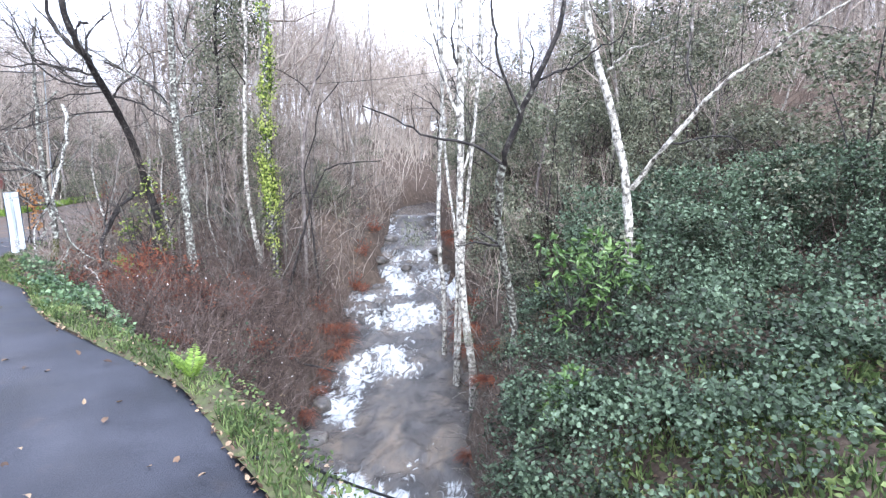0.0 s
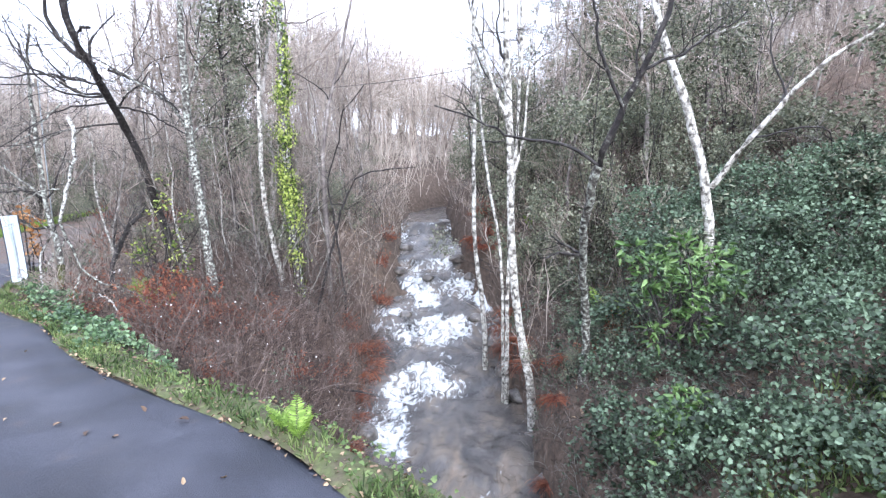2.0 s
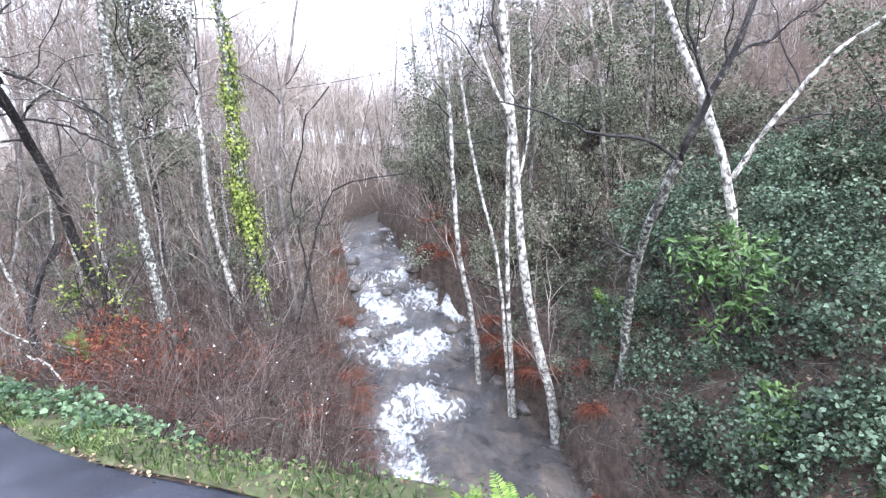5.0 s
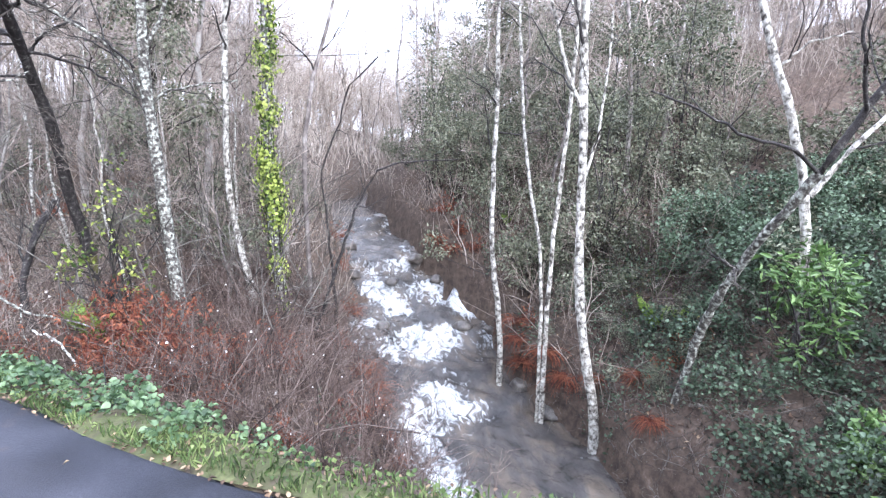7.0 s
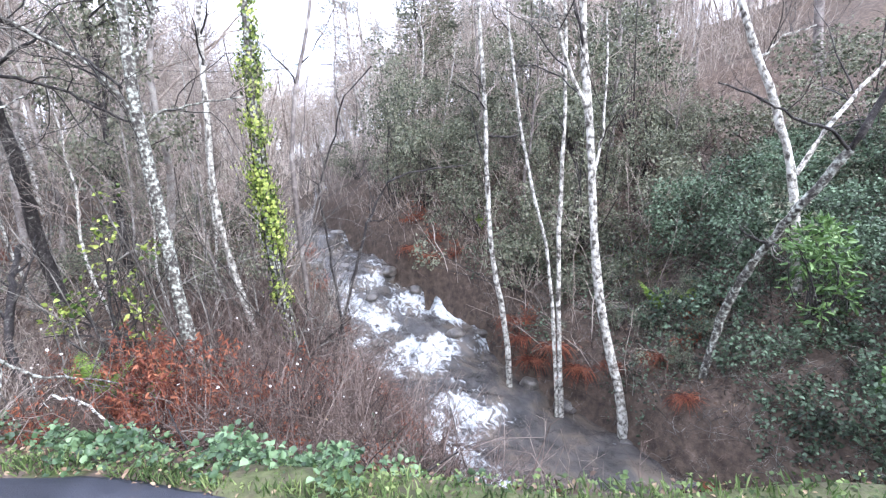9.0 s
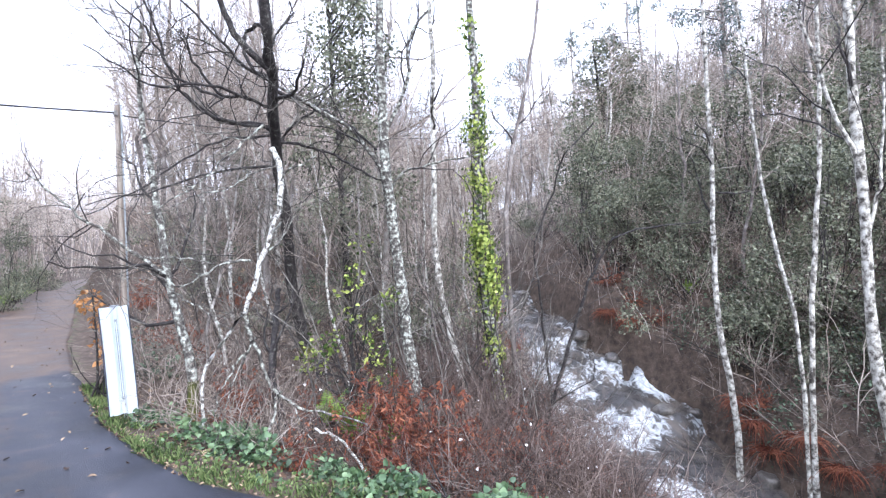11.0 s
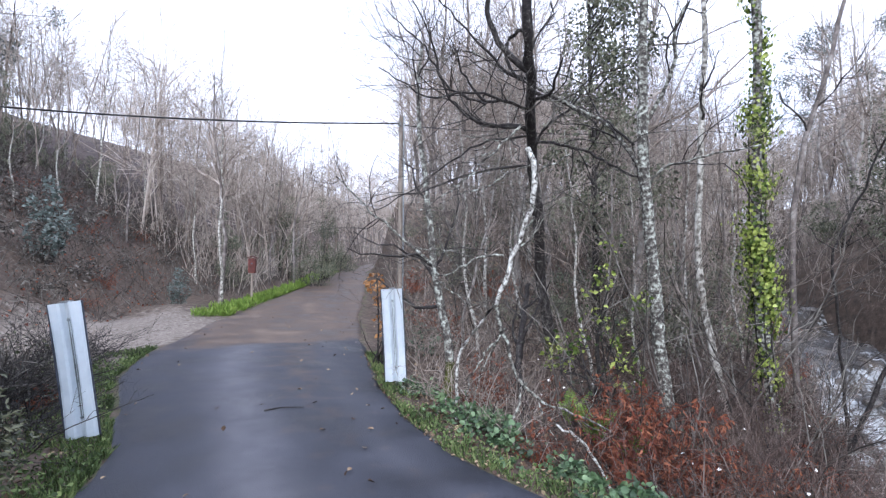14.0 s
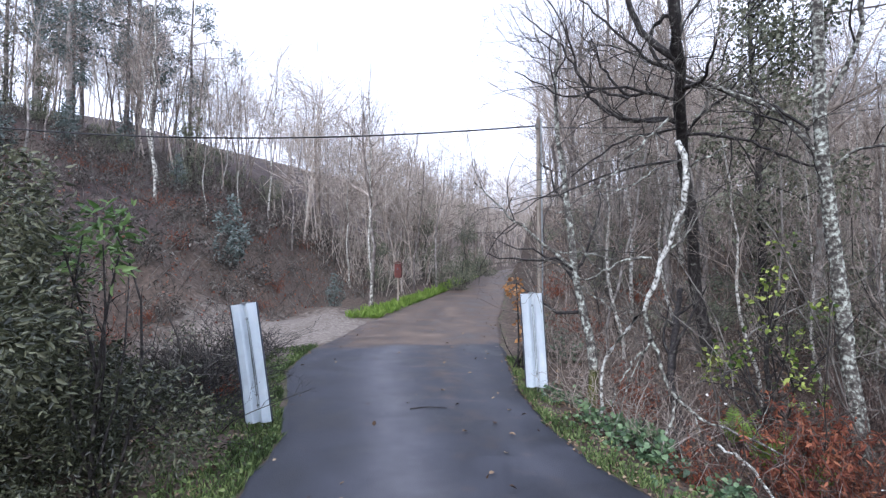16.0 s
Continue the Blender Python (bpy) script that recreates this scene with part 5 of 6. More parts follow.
# young green leaves among the stems behind the dead branch
yb = [(-2.75, 11.7, 1.0, 0.22), (-2.6, 11.75, 1.35, 0.16), (-2.9, 11.7, 0.65, 0.22), (-2.45, 11.75, 0.75, 0.2), (-3.1, 11.8, 0.4, 0.2), (-2.5, 11.7, 1.75, 0.12), (-2.2, 11.8, 1.1, 0.14), (-2.35, 11.8, 0.3, 0.22)]
shrub("sapling", (0, 0, 0), yb, 120, 0.058, IVY, "slender sapling with sparse pale green leaves", seed=47, slim=0.36, stem_n=14)
# low scrub over the far bank of the stream
rngf = np.random.default_rng(61)
for k in range(3):
    fb = heap(20, (3.9, 7.6, 11.2 + 2.2 * k, 13.6 + 2.2 * k), -0.1, 0.45, 0.22, 0.46, rngf, lambda x, y: float(bank(x, y)) > 0.5)
    shrub("bank_scrub", (0, 0, 0), fb, 170, 0.05, (EVERG, OLIVE, OLIVE)[k], "low dark scrub and brambles on the far bank", seed=62 + k, slim=0.36, stem_n=60, stem_len=0.9, group="bank scrub")
# dark heap of bare bramble canes behind the leaning white post
hb = [(-8.5 + rngh.normal() * 0.55, 8.95 + rngh.normal() * 0.4, rngh.uniform(-0.3, 0.42), rngh.uniform(0.2, 0.34)) for rngh in [np.random.default_rng(57)] for _ in range(22)]
shrub("bramble_heap", (0, 0, 0), hb, 60, 0.04, OLIVE, "dark tangled heap of bare bramble canes behind the post", "undergrowth", seed=58, slim=0.4, stem_n=260, stem_len=1.3, stem_mat=DTWIG)
# olive-green shrub at the left of the road
ob_ = [(-6.7 + rngb.normal() * 0.5, 6.3 + rngb.normal() * 0.45, rngb.uniform(-0.2, 1.9), rngb.uniform(0.28, 0.48)) for _ in range(44)]
ob_ += [(-7.5 + rngb.normal() * 0.3, 6.9 + rngb.normal() * 0.3, rngb.uniform(-0.3, 0.9), rngb.uniform(0.2, 0.35)) for _ in range(9)]
shrub("willow_shrub", (0, 0, 0), ob_, 1000, 0.05, OLIVE, "tall olive-green shrub with narrow leaves", seed=48, slim=0.17, stem_n=18, stem_len=1.6)
shrub("willow_shrub", (0, 0, 0), [(-6.0, 6.9, 1.75, 0.18), (-5.9, 6.8, 1.55, 0.2)], 220, 0.09, LAUREL, "yellow-green shoots at the top of the shrub", seed=49, slim=0.16, stem_n=6)

# evergreen undergrowth of the far bank
rs = np.random.default_rng(52)


def ever_blobs(w, h, n, r):
    return [(rs.normal() * w, rs.normal() * w, abs(rs.normal()) * h * 0.5 + 0.25 + rs.uniform(0, h * 0.5), rs.uniform(0.6, 1.2) * r) for _ in range(n)]


ever = [shrub("evergreen_shrub", (0, 0, 0), ever_blobs(0.75, 1.3, 15, 0.42), 165, 0.066, EVERG, "dark evergreen shrub in the wood", seed=53, slim=0.3, stem_n=14, group="evergreen undergrowth"),
        shrub("evergreen_shrub", (0, 0, 0), ever_blobs(0.6, 2.2, 17, 0.42), 160, 0.066, EVERG, "tall dark evergreen shrub in the wood", seed=54, slim=0.3, stem_n=16, group="evergreen undergrowth"),
        shrub("evergreen_shrub", (0, 0, 0), ever_blobs(0.9, 0.8, 12, 0.4), 165, 0.066, EVERG, "low spreading evergreen shrub in the wood", seed=55, slim=0.3, stem_n=10, group="evergreen undergrowth")]


def put_shrub(k, x, y, s):
    o = copy_thing(k, Matrix.Identity(4))
    o.matrix_basis = pose(x, y, ground_z(x, y) - 0.08, 0, 0, rs.uniform(0, 360)) @ Matrix.Diagonal((s, s, s * rs.uniform(0.85, 1.2), 1))


shrub_taken = []
for x, y in spots(17, (4.6, 10, 11.2, 19), rs, 1.25, shrub_taken, lambda x, y: float(bank(x, y)) > 2.6 and y > 6.6 + 0.42 * x and not (4.6 < x < 6.4 and 12.4 < y < 15.2)):
    put_shrub(ever[int(rs.integers(0, 3))], x, y, rs.uniform(0.75, 1.25))
for x, y in spots(19, (2.0, 7.5, 13.6, 22), rs, 0.95, shrub_taken, lambda x, y: float(bank(x, y)) > 0.7):
    put_shrub(ever[int(rs.integers(0, 3))], x, y, rs.uniform(0.55, 0.95))
for x, y in spots(20, (-9, 0.3, 14, 25), rs, 1.6, shrub_taken, lambda x, y: float(bank(x, y)) > 1.5 and off_road(x, y, 1.5)):
    put_shrub(ever[int(rs.integers(0, 3))], x, y, rs.uniform(0.4, 0.75))
for x, y in spots(16, (4.2, 5.2, 10.4, 15), rs, 0.6, shrub_taken, lambda x, y: float(bank(x, y)) > 0.5):
    put_shrub(ever[2], x, y, rs.uniform(0.25, 0.42))
for x, y, s in ((-15.9, 24.5, 0.8), (-17.5, 27.5, 0.9), (-19.3, 31, 0.9), (-21, 34, 0.9), (-20.5, 28, 1.2), (-24.5, 30, 1.3), (-18.0, 21.5, 0.7)):
    put_shrub(ever[int(rs.integers(0, 3))], x, y, s)
for i, k in enumerate(ever):
    k.matrix_basis = pose(9 + 2.2 * i, 27 + i, ground_z(9 + 2.2 * i, 27 + i))
silver = shrub("eucalyptus_sapling", (-16.2, 13.8, ground_z(-16.2, 13.8)), [(0, 0, 0.5, 0.4), (0.1, 0.1, 1.0, 0.42), (-0.1, 0, 1.5, 0.36), (0.05, 0, 1.9, 0.24), (0.3, 0.1, 0.7, 0.3), (-0.3, 0, 0.8, 0.3)], 130, 0.11, EUCA, "silver-grey eucalyptus sapling on the hillside", seed=56, slim=0.3, stem_n=10, group="eucalyptus saplings")
for x, y, s in ((-15.3, 17.0, 0.55), (-21, 9.5, 0.8), (-24, 12.0, 0.7), (-26, 9, 0.9), (-27, 13, 0.9), (-23, 15.5, 0.7), (-29, 16, 1.0)):
    o = copy_thing(silver, Matrix.Identity(4))
    o.matrix_basis = pose(x, y, ground_z(x, y) - 0.05, 0, 0, rs.uniform(0, 360)) @ Matrix.Diagonal((s, s, s, 1))


# ---- tall evergreen and eucalyptus ----
def leafy_tree(name, h, r, blobs, density, size, mat, bark, label, seed, slim=0.3, group=""):
    rng = np.random.default_rng(seed)
    root = thing(name, (0, 0, 0), label, "tree", group)
    z = np.linspace(-0.3, h, 12)
    P = np.stack([np.cumsum(rng.normal(size=12)) * 0.05, np.cumsum(rng.normal(size=12)) * 0.05, z], 1)[None]
    P[:, 0] = [0, 0, -0.3]
    R = np.linspace(r, r * 0.25, 12)[None]
    link_mesh("trunk", *tubes(P, R, 8), bark, root, smooth=True)
    b = np.array(blobs)
    foot = np.stack([np.interp(b[:, 2] - 0.6, z, P[0, :, 0]), np.interp(b[:, 2] - 0.6, z, P[0, :, 1]), b[:, 2] - 0.6], 1)
    t = np.linspace(0, 1, 5)[None, :, None]
    L = foot[:, None] * (1 - t) + b[:, None, :3] * t
    for q in range(len(b)):
        link_mesh("limb", *tubes(L[q:q + 1], np.linspace(r * 0.3, r * 0.08, 5)[None], 4), bark, root, smooth=True)
    tagged(link_mesh("crown", *leafy(blobs, density, size, rng, slim, 0.4, 0.6), mat, root), kind="stuff")
    return root


rt = np.random.default_rng(61)
holm = leafy_tree("evergreen_tree", 9.0, 0.12, [(rt.normal() * 0.55, rt.normal() * 0.55, 2.6 + 6.2 * k / 30, rt.uniform(0.45, 0.75)) for k in range(31)], 85, 0.11, EVERG, DARK, "tall dark-green columnar evergreen among bare trees", 62)
holm.matrix_basis = pose(-2.95, 15.0, ground_z(-2.95, 15.0)) @ Matrix.Diagonal((0.6, 0.6, 0.72, 1))
o = copy_thing(holm, Matrix.Identity(4))
o.matrix_basis = pose(7.3, 28, ground_z(7.3, 28)) @ Matrix.Diagonal((1.2, 1.2, 0.8, 1))
euc = []
for s_ in range(3):
    bl = []
    for k in range(30):
        zz = rt.uniform(3.5, 15.5)
        w = 1.5 * (1 - abs(zz - 10.5) / 7.5) + 0.35
        bl.append((rt.normal() * w, rt.normal() * w, zz, rt.uniform(0.35, 0.75)))
    euc.append(leafy_tree("eucalyptus_tree", 15.5, 0.16, bl, 52, 0.17, EUCA, GREYBARK, "tall slim eucalyptus with loose blue-green crown", 70 + s_, 0.2, "eucalyptus trees"))
eu_spots = [(-27, 13), (-29, 16), (-29, 10), (-31, 13), (-28, 7), (-31, 18), (-33, 10), (-33, 15), (-35, 19), (-34, 6), (-36, 13), (-37, 23), (-38, 17), (12, 27), (14.5, 24), (10, 32), (16, 30), (13, 37), (18, 26), (9, 38), (17, 20), (20, 32), (7, 44), (15, 16), (19, 15), (-43, 16), (-36, 6)]
for i, (x, y) in enumerate(eu_spots):
    k = euc[i % 3]
    o = k if i < 3 else copy_thing(k, Matrix.Identity(4))
    s = rt.uniform(0.65, 0.95)
    o.matrix_basis = pose(x, y, ground_z(x, y) - 0.2, 0, 0, rt.uniform(0, 360)) @ Matrix.Diagonal((s, s, s, 1))


# ---- ferns, dead bracken, tussocks, grass ----
def fern(name, mat, label, seed, fronds=8, length=0.42, droop=0.5, spread=0.75, category="fern", group=""):
    rng = np.random.default_rng(seed)
    root = thing(name, (0, 0, 0), label, category, group)
    for k in range(fronds):
        a = 2 * np.pi * k / fronds + rng.normal() * 0.25
        d = unit(np.array([np.cos(a) * spread, np.sin(a) * spread, 1.0]))
        L = length * rng.uniform(0.7, 1.2)
        p, pts = np.zeros(3), [np.zeros(3)]
        for _ in range(11):
            d = unit(d + np.array([0, 0, -droop / 6]) + rng.normal(size=3) * 0.03)
            p = p + d * L / 11
            pts.append(p)
        pts = np.array(pts)
        V1, F1 = tubes(pts[None], np.linspace(0.004, 0.0012, 12)[None], 3)
        s = np.linspace(0.16, 0.99, 17) * 11
        i = np.minimum(s.astype(int), 10)
        q = pts[i] + (pts[i + 1] - pts[i]) * (s - i)[:, None]
        t = unit(pts[i + 1] - pts[i])
        sd = unit(np.cross(t, [0, 0, 1.0]))
        nn = np.cross(sd, t)
        size = L * 0.2 * np.sin(np.clip((s / 11) * 0.86 + 0.14, 0, 1) * np.pi) ** 0.7 + 0.008
        geo = [(V1, F1)]
        for sg in (1, -1):
            geo.append(leaf_batch(q, sd * sg + t * 0.35 + rng.normal(size=q.shape) * 0.08, nn, size, size * 0.14))
        link_mesh("frond", *joined(geo), mat, root)
    return root


def place(kind_, spots_, lift=0.0, first=True):
    for i, (x, y, s) in enumerate(spots_):
        o = kind_ if i == 0 and first else copy_thing(kind_, Matrix.Identity(4))
        o.matrix_basis = pose(x, y, float(verge_z(np.array([x]), np.array([y]))[0]) + lift, 0, 0, rs.uniform(0, 360)) @ Matrix.Diagonal((s, s, s, 1))


place(fern("fern", FERN, "bright green fern at the road edge", 81, 6, 0.44, 0.3, 0.42, group="green ferns"), [(2.12, 6.14, 0.62), (1.95, 6.27, 0.45), (-2.6, 11.2, 1.3), (-2.25, 11.0, 1.1), (-2.9, 11.4, 1.0), (4.9, 11.6, 1.3), (5.1, 11.2, 1.1), (3.9, 16, 1.0)], 0.02)
def bracken(seed, n=28, length=0.55, mat=RUST, per=5, name="dead_bracken", label="feathery rust-brown dead bracken clump", group="dead bracken"):
    """A feathery clump: thin upright stems hung with many narrow dead leaflets."""
    rng = np.random.default_rng(seed)
    root = thing(name, (0, 0, 0), label, "undergrowth", group)
    a = rng.uniform(0, 2 * np.pi, n)
    d = unit(np.stack([np.cos(a) * 0.35, np.sin(a) * 0.35, np.ones(n)], 1) + rng.normal(size=(n, 3)) * 0.12)
    p = [rng.normal(size=(n, 3)) * [0.1, 0.1, 0.0]]
    L = (length * rng.uniform(0.5, 1.3, n))[:, None]
    for _ in range(5):
        d = unit(d + np.array([0, 0, -0.16]) + rng.normal(size=d.shape) * 0.12)
        p.append(p[-1] + d * L / 5)
    P = np.stack(p, 1)
    R = np.linspace(0.004, 0.0012, 6)[None] * np.ones((n, 1))
    b = grow(P, R, 6, 0.25, 1.0, length * 0.32, 0.8, -0.08, 4, rng, 0.7)
    tagged(link_mesh("stem_mass", *joined([tubes(P, R, 3), tubes(*b, 3)]), mat, root), kind="stuff")
    k = np.repeat(np.arange(len(b[0])), per)
    t = rng.uniform(0.1, 1, len(k)) * 3
    i = np.minimum(t.astype(int), 2)
    q = b[0][k, i] + (b[0][k, i + 1] - b[0][k, i]) * (t - i)[:, None]
    tagged(link_mesh("leaflet_mass", *scatter_leaves(q, rng, 0.045 if mat is RUST else 0.09, 0.16, 0.7), mat, root), kind="stuff")
    return root


place(bracken(82), [(-2.0, 10.6, 1.3), (-2.3, 10.75, 1.4), (-1.6, 11.3, 1.3), (-1.0, 10.7, 1.0), (-2.5, 11.5, 1.2), (-0.7, 11.6, 1.0), (-1.75, 10.85, 1.6), (-2.1, 11.15, 1.4), (-1.5, 10.5, 0.9), (-1.3, 11.1, 1.0), (-1.85, 10.3, 0.8), (-3.2, 11.9, 0.8), (-3.9, 11.3, 0.8), (-4.0, 11.9, 0.9), (0.2, 13.2, 0.7), (0.35, 15.2, 0.8), (0.2, 16.2, 0.8), (0.1, 17.4, 0.8), (2.95, 16.6, 0.8), (2.75, 17.3, 0.9), (3.2, 16.0, 0.7), (3.55, 13.4, 0.7), (-0.4, 11.2, 0.7), (0.3, 10.4, 0.8), (0.5, 11.4, 0.7), (-1.0, 9.8, 0.6), (-0.3, 9.2, 0.6), (-5.2, 13.6, 0.9), (-5.9, 14.3, 0.9), (-6.8, 15.6, 0.9), (-4.9, 15.2, 0.9), (-3.0, 10.3, 0.7), (5.0, 10.9, 0.7), (4.6, 10.7, 0.6), (6.9, 13, 0.9), (7.5, 14.0, 1.0), (8.2, 13.4, 1.0), (-9.2, 9.3, 0.6), (-8.7, 8.9, 0.6), (-7.9, 8.9, 0.5)], 0.0)


def tussock(name, mat, label, seed, n=150, length=0.4, group=""):
    rng = np.random.default_rng(seed)
    root = thing(name, (0, 0, 0), label, "grass tussock", group)
    a = rng.uniform(0, 2 * np.pi, n)
    d = unit(np.stack([np.cos(a), np.sin(a), rng.uniform(0.5, 1.4, n)], 1))
    p = [rng.normal(size=(n, 3)) * [0.05, 0.05, 0.01]]
    L = (length * rng.uniform(0.6, 1.3, n))[:, None]
    for _ in range(5):
        d = unit(d + np.array([0, 0, -0.42]) + rng.normal(size=d.shape) * 0.08)
        p.append(p[-1] + d * L / 5)
    P = np.stack(p, 1)
    tagged(link_mesh("strand_mass", *tubes(P, np.linspace(0.0055, 0.0015, 6)[None] * np.ones((n, 1)), 3), mat, root), kind="stuff")
    return root


place(tussock("tussock", RUST, "drooping red-brown tussock at the waterside", 84, 190, 0.42, "waterside tussocks"), [(0.62, 13.9, 1.2), (0.72, 13.1, 1.25), (0.75, 12.6, 1.1), (0.55, 13.5, 1.1), (0.5, 12.8, 1.0), (0.45, 14.6, 1.0), (3.6, 12.6, 1.1), (3.75, 12.1, 1.0), (0.8, 11.9, 0.8), (0.95, 11.2, 0.7), (3.38, 13.35, 1.1), (3.4, 13.0, 1.0), (3.45, 13.7, 1.0), (2.75, 16.4, 0.9), (2.5, 17.0, 1.0), (4.0, 11.6, 0.7), (4.3, 10.9, 0.8), (4.05, 10.2, 0.7), (1.15, 10.3, 0.7), (0.42, 15.3, 0.7), (3.9, 9.6, 0.6)], 0.12)

rg = np.random.default_rng(88)


def grass(box, n, size, ok, label, mat=GRASS):
    x, y = field(box, n, rg, ok) if isinstance(box, tuple) else edge_field(*box, n)
    clump = np.sin(x * 5 + 2 * np.sin(y * 3)) + np.sin(y * 6.3 + 1.7 * np.sin(x * 4)) > -0.7
    x, y = x[clump], y[clump]
    pos = np.stack([x, y, verge_z(x, y) - 0.01], 1)
    k = len(x)
    L = size * rg.uniform(0.4, 1.3, k)
    ax = rg.normal(size=(k, 3)) * [0.5, 0.5, 0.1] + [0, 0, 1]
    stuff("grass", leaf_batch(pos, ax, rg.normal(size=(k, 3)) * [1, 1, 0.1], L, L * 0.03 + 0.0015), mat, label, "grass")


def edge_field(line, y0, y1, a, b, n):
    """Places along a road edge between y0 and y1, from a to b metres outside it, most of them close to it."""
    yy = rg.uniform(y0, y1, n)
    xx = np.interp(yy, line[:, 1], line[:, 0])
    gx_ = np.gradient(np.interp(np.linspace(y0, y1, 200), line[:, 1], line[:, 0]), (y1 - y0) / 199)
    sl = np.interp(yy, np.linspace(y0, y1, 200), gx_)
    nx_, ny_ = 1 / np.hypot(1, sl), -sl / np.hypot(1, sl)
    sg = 1 if line is RIGHT_EDGE else -1
    off = a + (b - a) * rg.uniform(0, 1, n) ** 1.5
    return xx + sg * nx_ * off, yy + sg * ny_ * off


grass([RIGHT_EDGE, 3.2, 13, -0.03, 0.24], 6200, 0.09, None, "short green grass along the road edge")
grass([LEFT_EDGE, 5.2, 12, 0.0, 0.7], 9000, 0.09, None, "short green grass along the road edge")
grass([LEFT_EDGE, 16, 33, 0.05, 1.0], 12000, 0.24, None, "bright long grass beside the far road", FERN)
grass((5.2, 11, 2.5, 8.2), 15000, 0.16, lambda x, y: (road_reach(x, y) > 0.05) & (bank(x, y) > 0.4) & (y < 6.0 + 0.42 * x - 0.3), "lush green grass on the bank below the road")
grass((4.6, 6.6, 12, 16), 3000, 0.10, None, "short green grass on the level above the bank")
x, y = edge_field(RIGHT_EDGE, 3.3, 13, -0.08, 0.5, 2000)
pos = np.stack([x, y, np.where(road_reach(x, y) < 0, -0.02, verge_z(x, y) + 0.012)], 1)
stuff("verge_litter", scatter_leaves(pos, rg, 0.035, 0.35, 0.0, flat=1.5), DRYLEAF, "dead leaves and crumbs along the road edge", "leaf litter")


# evergreen scrub and thin bare trees along the top of the bare hillside
for x, y in spots(12, (-36, -20, 5, 26), rs, 1.7, shrub_taken, lambda x, y: 6.5 < -(x + 13.6) - 0.62 * (y - 13) < 19):
    put_shrub(ever[int(rs.integers(0, 3))], x, y, rs.uniform(0.6, 1.1))
for x, y in spots(22, (-36, -16, 6, 30), rs, 1.5, taken, lambda x, y: 3.5 < -(x + 13.6) - 0.62 * (y - 13) < 17):
    plant(kinds[int(rs.choice([0, 0, 2, 1]))], x, y, rs.uniform(0.5, 0.85))

# low green cover on the bank below the road and under the left-hand trees
x, y = field((5.0, 11, 2.5, 8.4), 11000, rg, lambda x, y: (road_reach(x, y) > 0.02) & (bank(x, y) > 0.3) & (y < 5.2 + 0.42 * x))
pos = np.stack([x, y, height(x, y) + rg.uniform(0.0, 0.12, len(x))], 1)
stuff("ground_cover", scatter_leaves(pos, rg, 0.07, 0.3, 0.0, flat=0.8), GRASS, "leafy green weeds on the bank below the road", "weeds")
x, y = field((-7, 1.2, 9.5, 21), 20000, rg, lambda x, y: (road_reach(x, y) > 0.6) & (bank(x, y) > 0.7) & (np.sin(x * 1.7 + 1.3 * np.sin(y * 0.9)) + np.sin(y * 1.9 + x) > 0.75))
pos = np.stack([x, y, height(x, y) + np.abs(rg.normal(size=len(x))) * 0.12], 1)
stuff("ground_cover", scatter_leaves(pos, rg, 0.06, 0.4, 0.0, flat=0.8), BRAMBLE, "patches of dark ivy on the woodland floor", "ivy")
x, y = edge_field(RIGHT_EDGE, 3.0, 10.5, 0.02, 0.4, 3400)
pos = np.stack([x, y, verge_z(x, y) + np.abs(rg.normal(size=len(x))) * 0.03], 1)
stuff("ground_cover", scatter_leaves(pos, rg, 0.032, 0.38, 0.0, flat=0.9), GRASS, "small green weeds along the road edge", "weeds")
x, y = edge_field(LEFT_EDGE, 4.5, 11.0, 0.02, 1.2, 6000)
pos = np.stack([x, y, height(x, y) + np.abs(rg.normal(size=len(x))) * 0.04], 1)
stuff("ground_cover", scatter_leaves(pos, rg, 0.035, 0.38, 0.0, flat=0.9), GRASS, "small green weeds along the road edge", "weeds")

# slim upright saplings that stand through the thicket
x, y = field((-6.5, 1.2, 11.2, 19), 150, rg, lambda x, y: (bank(x, y) > 0.3) & (road_reach(x, y) > 1.2))
stuff("saplings", stems(x, y, 2.6, 0.12, rg, 0.010, 7, 0.0, 7, 4), DTWIG, "slim dark leafless saplings standing in the thicket", "saplings")
x, y = field((2.4, 6.0, 10.5, 19), 110, rg, lambda x, y: bank(x, y) > 0.15)
stuff("saplings", stems(x, y, 1.7, 0.2, rg, 0.008, 6, 0.02, 6, 3), TWIG, "slim pale leafless saplings on the far bank", "saplings")
x, y = field((-3.5, 1.0, 8.6, 13), 90, rg, lambda x, y: (bank(x, y) > 0.1) & (road_reach(x, y) > 0.9))
pos = np.stack([x, y, height(x, y) + rg.uniform(0.15, 0.8, len(x))], 1)
stuff("seed_heads", scatter_leaves(pos, rg, 0.028, 0.45, 0.0, flat=0.3), WHITEBIT, "small white seed heads caught in the thicket", "seed heads")

